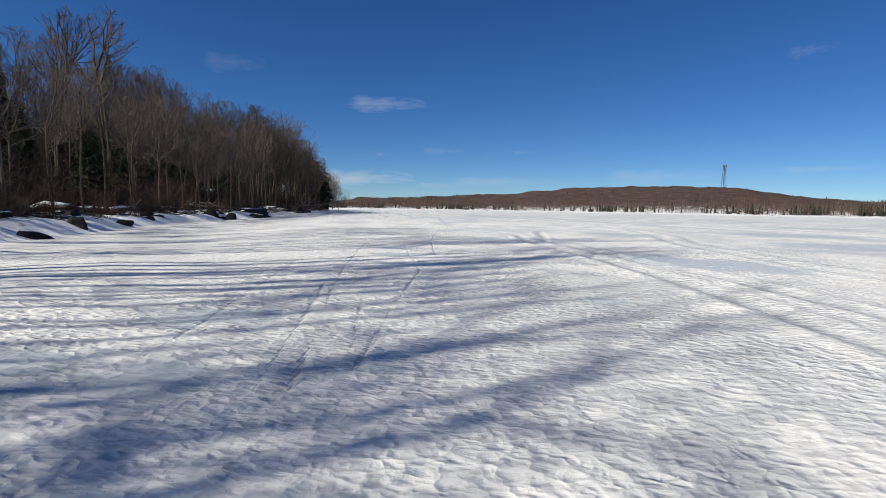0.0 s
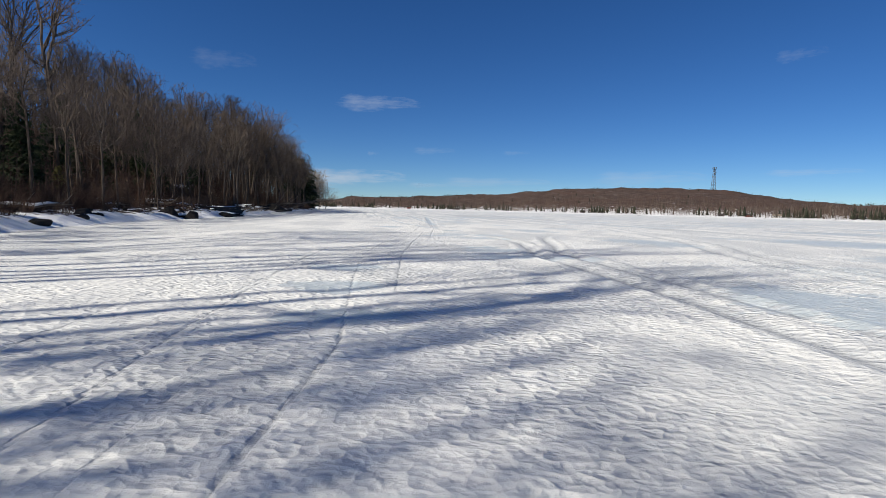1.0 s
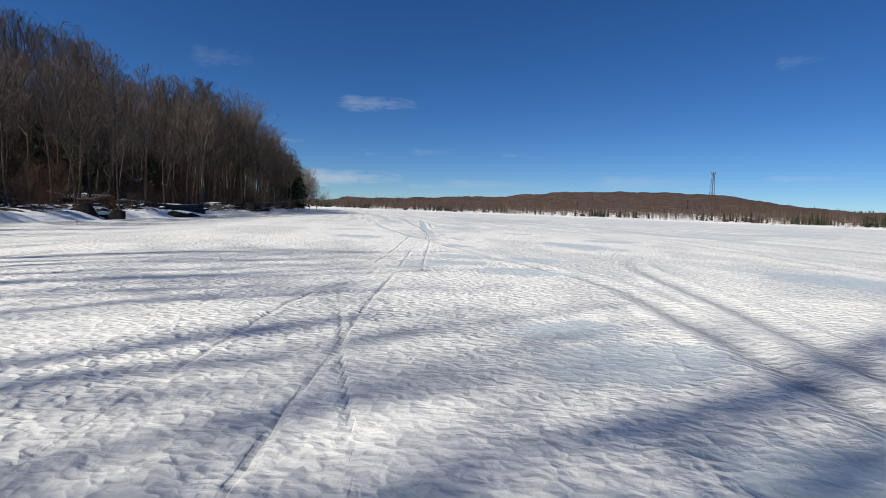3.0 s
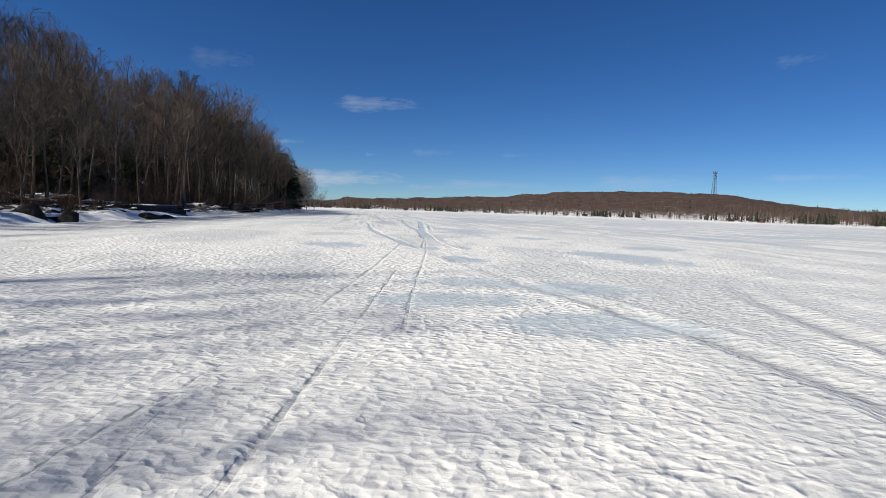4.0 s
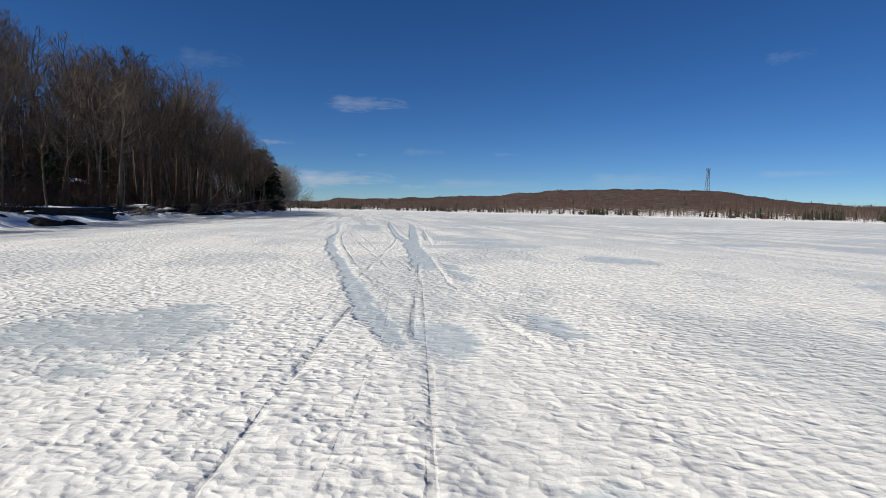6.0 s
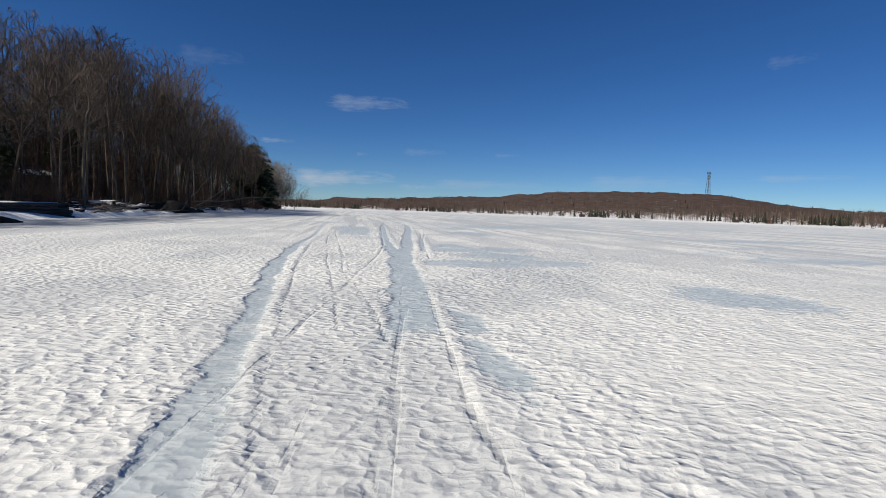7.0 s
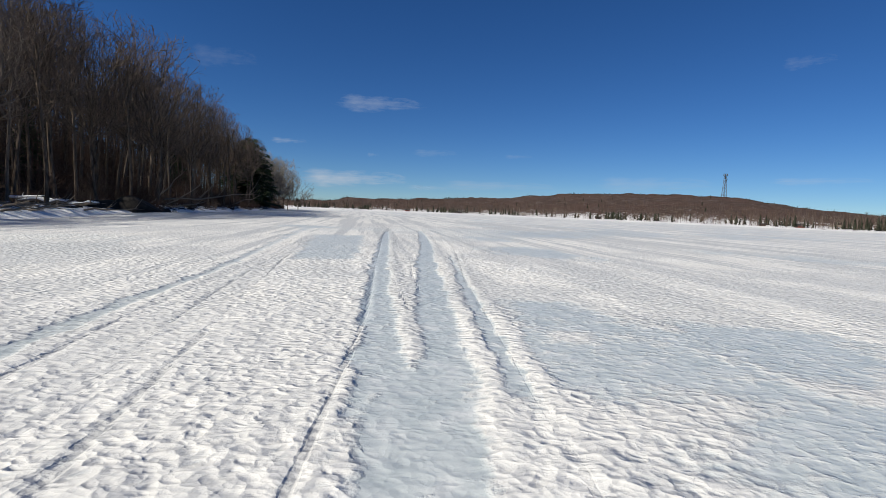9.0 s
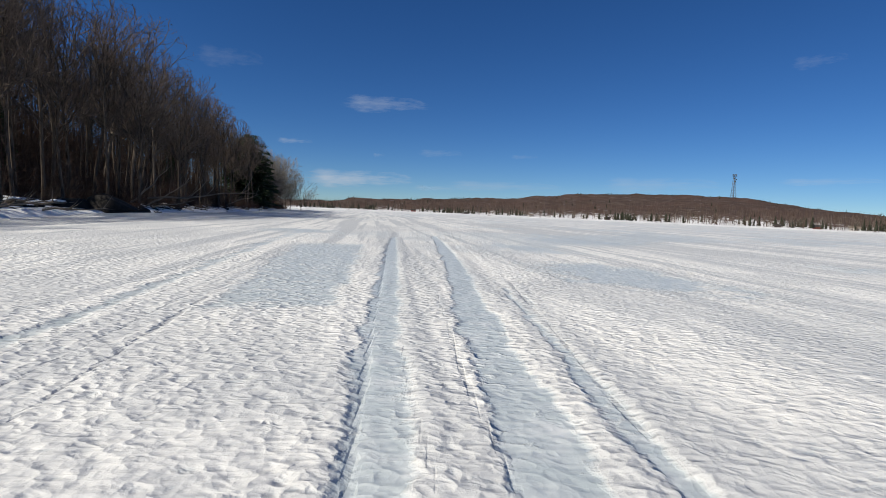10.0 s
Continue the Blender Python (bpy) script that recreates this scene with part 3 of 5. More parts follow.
def hill_z(az, r):
    rs, rc = far_shore_r(az), crest_r(az)
    top = (1.4 + np.tan(np.radians(np.interp(az, AZ, EL))) * rc) - 4.0
    t = np.clip((r - rs) / (rc - rs), 0, 1.4)
    base = np.where(t < 1, 0.12 * t + 0.88 * t**1.7, 1 - (t - 1) * 0.6)
    lump = (fbm(az * 0.9, r * 0.012, 95, 4) - 0.5) * 9 * smooth01(0.05, 0.4, t)
    return -0.5 + smooth01(-0.004, 0.004, t) * 1.2 + base * (top - 1) + lump


def build_hills():
    azs = np.array(list(np.arange(-180, -20, 4.0)) + list(np.arange(-20, 66, 0.3)) + list(np.arange(66, 180.1, 4.0)))
    ts = np.array([-0.01, 0.0, 0.006, 0.02, 0.05, 0.09, 0.14, 0.2, 0.27, 0.35, 0.44, 0.53, 0.62, 0.71, 0.8, 0.88, 0.95, 1.0, 1.06, 1.2, 1.4])
    A, T = np.meshgrid(azs, ts)
    R = far_shore_r(A) + T * (crest_r(A) - far_shore_r(A))
    Z = hill_z(A, R)
    Z[0] = -1.0
    X, Y = HILL_C[0] + R * np.sin(np.radians(A)), HILL_C[1] + R * np.cos(np.radians(A))
    nt, na = A.shape
    idx = np.arange(nt * na).reshape(nt, na)
    quads = np.stack([idx[:-1, :-1], idx[:-1, 1:], idx[1:, 1:], idx[1:, :-1]], -1).reshape(-1, 4)
    ob = mesh_object("far_hills", np.stack([X.ravel(), Y.ravel(), Z.ravel()], -1).tolist(), quads.tolist(), HILL, smooth=True)
    ob.data.attributes.new("low", "FLOAT", "POINT").data.foreach_set("value", np.interp(T, [0, 0.05, 0.2, 0.38], [1.0, 1.0, 0.6, 0.08]).ravel().astype(np.float32))
    tagged(ob, "low brown wooded hills round the lake with thin snow", "hill", kind="structure")


build_hills()


def far_place(az, r):
    return Vector((HILL_C[0] + r * math.sin(radians(az)), HILL_C[1] + r * math.cos(radians(az)), float(hill_z(np.array(az), np.array(r)))))


def build_far_woods():
    rng = random.Random(4)
    bare, pine, hill = Tubes(), Tubes(), Tubes()

    def bare_tree(p, h, detail, to):
        w = h * 0.014
        to.add([p, p + Vector((rng.uniform(-0.4, 0.4), 0, h * 0.6)), p + Vector((rng.uniform(-0.8, 0.8), 0, h))], [w, w * 0.7, 0], 3)
        for _ in range(detail):
            s = rng.uniform(0.3, 0.85)
            q = p + Vector((0, 0, h * s))
            e = q + Vector((rng.gauss(0, 0.09) * h, rng.gauss(0, 0.09) * h, rng.uniform(0.1, 0.25) * h))
            to.add([q, e], [w * 0.8, 0], 3)

    def pine_tree(p, h):
        for k in range(4):
            z0, z1, r = h * (0.08 + 0.2 * k), h * (0.42 + 0.2 * k), h * (0.2 - 0.04 * k)
            o = Vector((rng.uniform(-0.3, 0.3), rng.uniform(-0.3, 0.3), 0))
            pine.add([p + Vector((0, 0, z0)) + o, p + Vector((0, 0, min(z1, h)))], [r * rng.uniform(0.8, 1.2), 0], 5)

    for _ in range(2400):
        az = rng.uniform(-14, 58)
        r = float(far_shore_r(az)) + abs(rng.gauss(0, 55)) + 2
        clump = float(vnoise(az * 0.5, 2.0, 97))
        if rng.random() < 0.07 + 0.9 * max(0.0, clump - 0.5):
            pine_tree(far_place(az, r), rng.uniform(4, 8.5))
        else:
            bare_tree(far_place(az, r), rng.uniform(4.5, 9) * (0.7 + 0.6 * float(vnoise(az * 1.7, 5.0, 98))), 8, bare if rng.random() < 0.55 else hill)
    for _ in range(5200):
        az = rng.uniform(-14, 58)
        rs, rc = float(far_shore_r(az)), float(crest_r(az))
        r = rs + (rc - rs) * (0.10 + 0.86 * rng.random() ** 0.8)
        if rng.random() < 0.012:
            pine_tree(far_place(az, r), rng.uniform(5, 9))
        else:
            bare_tree(far_place(az, r), rng.uniform(8, 12) * (1 if r < rs + 0.6 * (rc - rs) else 0.5), 6, hill)
    # dark conifers along the crest
    for _ in range(1100):
        az = rng.uniform(-14, 58)
        if float(vnoise(az * 0.8, 9.0, 99)) > 0.38:
            pine_tree(far_place(az, float(crest_r(az)) * rng.uniform(0.95, 0.99)), rng.uniform(2.0, 4.2))
    c = mesh_object("far_hill_woods", hill.v, hill.f, FAR_HILL_TREES)
    tagged(c, "leafless brown woods on the hills beyond the lake", "woods", kind="stuff")
    a = mesh_object("far_bare_woods", bare.v, bare.f, FAR_TREES)
    tagged(a, "leafless grey and brown trees along the far shore", "woods", kind="stuff")
    b = mesh_object("far_conifers", pine.v, pine.f, FAR_PINES)
    tagged(b, "scattered dark conifers along the far shore", "conifers", kind="stuff")


build_far_woods()


def build_tower():
    az = math.degrees(math.atan2(945 - HILL_C[0], 1310 - HILL_C[1]))
    foot = float(hill_z(np.array(az), np.array(math.hypot(945, 1280)))) - 1
    root = tagged(new("lattice_tower"), "tall steel lattice tower with antennas on the wooded hill", "tower")
    root.location = (945, 1310, foot)
    h = 130 - foot
    for sx, sy in ((1, 1), (1, -1), (-1, -1), (-1, 1)):
        t = Tubes()
        t.add([Vector((sx * 5, sy * 5, 0)), Vector((sx * 1.8, sy * 1.8, h)), Vector((sx * 1.8, sy * 1.8, h + 0.2))], [0.55, 0.45, 0], 4)
        mesh_object("leg", t.v, t.f, STEEL, root)
    n = 9
    for k in range(n):
        t = Tubes()
        for i in range(4):
            c = ((1, 1), (1, -1), (-1, -1), (-1, 1))
            a, b = c[i], c[(i + 1) % 4]
            z0, z1 = h * k / n, h * (k + 1) / n
            w0, w1 = 5 - 3.2 * k / n, 5 - 3.2 * (k + 1) / n
            t.add([Vector((a[0] * w0, a[1] * w0, z0)), Vector((b[0] * w1, b[1] * w1, z1))], [0.3, 0.2], 3)
            t.add([Vector((a[0] * w1, a[1] * w1, z1)), Vector((b[0] * w1, b[1] * w1, z1))], [0.3, 0.2], 3)
        mesh_object("brace", t.v, t.f, STEEL, root)
    bm = bmesh.new()
    box(bm, (7.5, 7.5, 0.5), pose(0, 0, h), 0.1)
    part("platform", bm, STEEL, root)
    for i in range(6):
        a = i * math.pi / 3
        bm = bmesh.new()
        box(bm, (1.3, 1.3, 6), pose(4.6 * math.cos(a), 4.6 * math.sin(a), h + 2.2), 0.1)
        part("antenna", bm, STEEL, root)
    for k, (x, z) in enumerate(((-2.2, -6), (2.4, -9), (0.5, -14))):
        bm = bmesh.new()
        bmesh.ops.create_cone(bm, cap_ends=True, segments=14, radius1=1.7, radius2=1.5, depth=1.2, matrix=pose(x, -3.2, h + z, 90, 0, 0))
        part("dish", bm, STEEL, root)
    return root


build_tower()


def build_far_house(az, back, w, d, h, siding, label):
    w, d, h = w * 0.42, d * 0.42, h * 0.45
    r = float(far_shore_r(az)) + back + 16
    p = far_place(az, r)
    root = tagged(new("lake_house"), label, "house", "houses on the far shore")
    root.matrix_world = Matrix.Translation(p) @ pose(0, 0, -0.3, 0, 0, -az + 8)
    bm = bmesh.new()
    box(bm, (w, d, h), pose(0, 0, h / 2))
    part("wall", bm, siding, root)
    bm = bmesh.new()
    e, t = 0.5, h + w * 0.24
    vs = [bm.verts.new(v) for v in ((-w / 2 - e, -d / 2 - e, h - 0.1), (w / 2 + e, -d / 2 - e, h - 0.1), (w / 2 + e, d / 2 + e, h - 0.1), (-w / 2 - e, d / 2 + e, h - 0.1), (-w / 2 - e, 0, t), (w / 2 + e, 0, t))]
    for f in ((0, 1, 5, 4), (2, 3, 4, 5), (0, 4, 3), (1, 2, 5), (3, 2, 1, 0)):
        bm.faces.new([vs[i] for i in f])
    part("roof", bm, WOOD_GREY if siding is PALE_SIDING else WOOD_DARK, root, "weathered gable roof")
    for k in (-1, 0, 1):
        bm = bmesh.new()
        box(bm, (w * 0.15, 0.12, h * 0.4), pose(k * w * 0.3, -d / 2 - 0.03, h * 0.55))
        part("window", bm, GLASS_DARK, root, "dark glass window")


for az, back, w, d, h, sd, lb in (
    (0.6, 14, 16, 9, 5, PALE_SIDING, "pale lake house with a weathered roof among bare trees"),
    (4.6, 10, 14, 8, 4.5, RED_SIDING, "red lake house with a dark roof by the ice"),
    (7.0, 18, 15, 9, 5, PALE_SIDING, "pale lake house with a weathered roof among bare trees"),
    (10.2, 9, 13, 8, 4, SIDING, "brown lake cabin with a dark roof by the ice"),
    (17.0, 12, 12, 8, 4.5, PALE_SIDING, "pale lake house with a weathered roof among bare trees"),
    (24.5, 14, 12, 8, 4.0, SIDING, "brown lake cabin with a dark roof by the ice"),
    (38.6, 8, 10, 7, 3.6, SIDING, "brown lake cabin with a dark roof by the ice"),
    (41.2, 6, 11, 7, 4.0, RED_SIDING, "red lake house with a dark roof by the ice"),
    (43.6, 10, 12, 8, 4.0, PALE_SIDING, "pale lake house with a weathered roof among bare trees"),
):
    build_far_house(az, back, w, d, h, sd, lb)


# ---- thin clouds, far out in the sky ----
def build_cloud(az, el, width, height, density, seed, label):
    m, nd, lk, b = material("thin_cloud", 1.0, 0.0)
    tc = nd.new("ShaderNodeTexCoord")
    n = noise_node(nd, lk, 2.2, 6.0, coord="Generated", squash=(1.4, 1.6, 1.0), rough=0.68)
    n2 = noise_node(nd, lk, 0.8, 2.0, coord="Generated", squash=(3.0, 1.0, 1.0))
    grad = nd.new("ShaderNodeTexGradient")
    grad.gradient_type = "SPHERICAL"
    mp = nd.new("ShaderNodeMapping")
    mp.inputs["Location"].default_value = (-1.0, -1.0, 0)
    mp.inputs["Scale"].default_value = (2.0, 2.0, 0)
    lk.new(tc.outputs["Generated"], mp.inputs["Vector"])
    lk.new(mp.outputs["Vector"], grad.inputs["Vector"])
    nd_off = arith(nd, lk, "SUBTRACT", arith(nd, lk, "ADD", n, arith(nd, lk, "MULTIPLY", n2, 0.5)), 0.88 + 0.02 * (seed % 3))
    k = arith(nd, lk, "ADD", arith(nd, lk, "MULTIPLY", grad.outputs["Fac"], 0.75), arith(nd, lk, "MULTIPLY", nd_off, 1.5))
    alpha = arith(nd, lk, "MULTIPLY", ramp(nd, lk, arith(nd, lk, "MULTIPLY", k, arith(nd, lk, "MULTIPLY", grad.outputs["Fac"], 4.0, True)), [(0.05, (0, 0, 0)), (0.9, (1, 1, 1))]), density)
    em = nd.new("ShaderNodeEmission")
    em.inputs["Color"].default_value = (0.80, 0.88, 1.0, 1)
    em.inputs["Strength"].default_value = 0.62
    tr = nd.new("ShaderNodeBsdfTransparent")
    mx = nd.new("ShaderNodeMixShader")
    lk.new(alpha, mx.inputs[0])
    lk.new(tr.outputs[0], mx.inputs[1])
    lk.new(em.outputs[0], mx.inputs[2])
    lk.new(mx.outputs[0], nd["Material Output"].inputs["Surface"])
    d = 3600.0
    c = Vector((d * math.sin(radians(az)) * math.cos(radians(el)), 30 + d * math.cos(radians(az)) * math.cos(radians(el)), d * math.sin(radians(el))))
    w, h = d * math.tan(radians(width / 2)), d * math.tan(radians(height / 2))
    n = 8
    vs, fs = [], []
    for j in range(n + 1):
        for i in range(n + 1):
            u, v = 2 * i / n - 1, 2 * j / n - 1
            vs.append((w * u, h * v, 0))
    for j in range(n):
        for i in range(n):
            q = j * (n + 1) + i
            fs.append((q, q + 1, q + n + 2, q + n + 1))
    ob = mesh_object("cloud", vs, fs, m)
    ob.matrix_world = look(c, (0, 30, 0))
    ob.visible_shadow = False
    tagged(ob, label, "cloud", kind="structure")


for k, (az, el, w, h, dens) in enumerate((
    (0.8, 11.4, 12.5, 2.6, 0.5), (-1.8, 3.4, 17, 3.0, 1.0), (-3.0, 3.1, 11, 1.6, 0.9), (44.0, 4.2, 11, 1.0, 0.4), (-15.0, 14.4, 9, 3.0, 0.16), (42.5, 14.6, 6, 1.8, 0.2), (7.0, 6.5, 7, 1.2, 0.22),
    (16.2, 6.4, 4.5, 0.7, 0.22), (0.3, 6.0, 2.0, 0.7, 0.3), (30.0, 3.8, 16, 2.4, 0.38), (7.0, 2.7, 9, 0.9, 0.42), (-8.6, 6.9, 5.5, 0.9, 0.6), (14.0, 3.2, 18, 1.6, 0.42))):
    build_cloud(az, el, w, h, dens, k, "thin white wisp of cloud in the blue sky")


# ---- trees of the wooded point ----
def bare_tree(seed, h, spread, detail, twig_mat, bole=0.42, count=8, gauge=1.0, limbs=(6, 4), bend=0.03):
    """One leafless hardwood at the origin: a trunk that forks into crooked leaders, side limbs, branches and short twigs."""
    rng = random.Random(seed)
    wood, crown = Tubes(), Tubes()

    def path(p, d, length, n, curl, wander):
        pts = [p.copy()]
        for _ in range(n):
            d = (d + Vector((rng.gauss(0, wander), rng.gauss(0, wander), curl + rng.gauss(0, wander * 0.7)))).normalized()
            pts.append(pts[-1] + d * (length / n))
        return pts

    def along(pts, s):
        k = min(int(s * (len(pts) - 1)), len(pts) - 2)
        return pts[k].lerp(pts[k + 1], s * (len(pts) - 1) - k), (pts[k + 1] - pts[k]).normalized()

    def side(d, angle):
        a = d.cross(Vector((rng.gauss(0, 1), rng.gauss(0, 1), rng.gauss(0, 1)))).normalized()
        return (d * math.cos(angle) + a * math.sin(angle)).normalized()

    def within(pts):
        """Draws a branch in until its tip lies under the rounded outline of the crown."""
        for _ in range(5):
            e = pts[-1]
            if ((e.x - lean.x) / (wide * h)) ** 2 + ((e.y - lean.y) / (wide * h)) ** 2 + ((e.z - 0.64 * h) / (0.36 * h)) ** 2 < 1.0 or e.z < 0.5 * h:
                break
            pts = [pts[0].lerp(p, 0.72) for p in pts]
        return pts

    def twigs(pts, length, n):
        for _ in range(n):
            q, g = along(pts, rng.uniform(0.2, 1.0))
            crown.add(within(path(q, side(g, rng.uniform(0.35, 0.95)), length * rng.uniform(0.55, 1.1), 2, 0.05, 0.25)), [0.018 * gauge, 0.013 * gauge, 0], 3)

    def bough(p, d, length, r, level):
        n = (6, 5, 3)[level - 1]
        r = max(r, (0.070, 0.042, 0.027)[level - 1] * gauge)
        b = within(path(p, d, length, n, (0.08, 0.12, 0.10)[level - 1], (0.14, 0.18, 0.22)[level - 1]))
        tip = (0.30, 0.35, 0.0)[level - 1]
        (wood if level < 3 else crown).add(b, [r * (1 - (1 - tip) * k / n) for k in range(n)] + [0], (6, 4, 3)[level - 1])
        if level == 3:
            twigs(b, 0.5 * length, detail)
            return
        kids = limbs[level - 1]
        for k in range(kids):
            s = 0.22 + 0.78 * (k + rng.random()) / kids
            q, g = along(b, min(s, 1.0))
            bough(q, side(g, rng.uniform(0.5, 0.95) * (1.1 - 0.3 * s)), length * rng.uniform(0.42, 0.62) * (1.08 - 0.22 * s), r * (0.62 - 0.2 * s), level + 1)
        twigs(b, 0.05 * h, 2)

    wide = spread * rng.uniform(0.85, 1.05)
    lean = Vector((rng.gauss(0, 0.02 * h), rng.gauss(0, 0.02 * h), 0))
    r0 = (0.0068 * h + 0.03) * gauge
    fork = rng.uniform(bole + 0.12, bole + 0.24)
    stem = path(Vector((0, 0, -0.4)), Vector((rng.gauss(0, bend), rng.gauss(0, bend), 1)), h * fork, 8, 0.05, bend)
    n = len(stem)
    wood.add(stem + [stem[-1] + Vector((0, 0, 0.1))], [r0 * (1.4 if i == 0 else 1) * (1 - 0.42 * i / n) for i in range(n)] + [0], 7)
    leaders = rng.choice((2, 3, 3, 4))
    for k in range(leaders):
        g = side((stem[-1] - stem[-3]).normalized(), rng.uniform(0.04, 0.16) if k == 0 else rng.uniform(0.24, 0.50))
        g.z = max(g.z, 0.6)
        bough(stem[-1] - Vector((0, 0, 0.15)), g.normalized(), h * (1.0 - fork) * rng.uniform(0.9, 1.06), r0 * (0.58 if k == 0 else 0.46), 1)
    for k in range(max(count - leaders, 2)):
        s = (bole + (fork - bole) * rng.random()) / fork
        q, g = along(stem, min(s, 0.97))
        bough(q, side(Vector((0, 0, 1)), rng.uniform(0.65, 1.15)), h * spread * rng.uniform(0.7, 1.1), r0 * 0.34, 1)
    for _ in range(4):
        q, g = along(stem, rng.uniform(0.3, 0.8))
        bough(q, side(Vector((0, 0, 1)), rng.uniform(0.9, 1.4)), h * 0.08, r0 * 0.12, 3)
    root = new("tree")
    mesh_object("trunk", wood.v, wood.f, BARK, root)
    mesh_object("crown", crown.v, crown.f, twig_mat, root)
    return root


def conifer(seed, h, r, taper=0.75):
    rng = random.Random(seed)
    wood = Tubes()
    wood.add([Vector((0, 0, -0.4)), Vector((0.05, 0, h * 0.5)), Vector((0, 0.05, h))], [h * 0.013 + 0.05, h * 0.008, 0], 6)
    vs, fs = [], []
    z = h * 0.10
    while z < h * 0.985:
        f = 1 - z / h
        reach = r * (f ** taper) * (rng.uniform(0.75, 1.1) if taper > 0.6 else rng.uniform(0.4, 1.15)) + 0.15
        for _ in range(7):
            a = rng.uniform(0, 2 * math.pi)
            out = Vector((math.cos(a), math.sin(a), 0))
            across = Vector((-out.y, out.x, 0))
            wood.add([Vector((0, 0, z)), out * reach * 0.9 + Vector((0, 0, z - reach * 0.12))], [0.03, 0], 3)
            for k in range(9):
                s = 0.2 + 0.8 * k / 8
                for sd in (-1, 1):
                    p = out * (reach * s) + Vector((0, 0, z - reach * 0.22 * s + rng.gauss(0, 0.14)))
                    q = p + across * (sd * reach * 0.30 * (1.15 - 0.8 * s) * rng.uniform(0.6, 1.3)) + out * reach * 0.12 + Vector((0, 0, rng.uniform(-0.5, 0.1)))
                    w = out * (0.18 * reach * rng.uniform(0.5, 1)) + Vector((0, 0, rng.uniform(-0.35, 0.35)))
                    b = len(vs)
                    vs.extend((p - w * 0.5, p + w * 0.5, q + w * 0.2))
                    fs.append((b, b + 1, b + 2))
        z += h * rng.uniform(0.018, 0.03)
    root = new("conifer")
    mesh_object("trunk", wood.v, wood.f, BARK, root)
    mesh_object("crown", vs, fs, NEEDLE, root)
    return root


def shrub(seed, h):
    rng = random.Random(seed)
    t = Tubes()
    for _ in range(26):
        a = rng.uniform(0, 6.28)
        d = Vector((math.cos(a) * rng.uniform(0.1, 0.8), math.sin(a) * rng.uniform(0.1, 0.8), 1)).normalized()
        p = Vector((rng.gauss(0, 0.25), rng.gauss(0, 0.25), -0.15))
        L = h * rng.uniform(0.6, 1.1)
        m1, e = p + d * L * 0.5, p + d * L + Vector((rng.gauss(0, 0.2), rng.gauss(0, 0.2), 0))
        t.add([p, m1, e], [0.016, 0.011, 0], 3)
        for _ in range(5):
            s = rng.uniform(0.3, 0.95)
            q = p.lerp(m1, s * 2) if s < 0.5 else m1.lerp(e, s * 2 - 1)
            g = Vector((rng.gauss(0, 0.6), rng.gauss(0, 0.6), rng.uniform(0.2, 1))).normalized()
            t.add([q, q + g * L * rng.uniform(0.2, 0.42)], [0.009, 0], 3)
    return mesh_object("shrub", t.v, t.f, SHRUB)


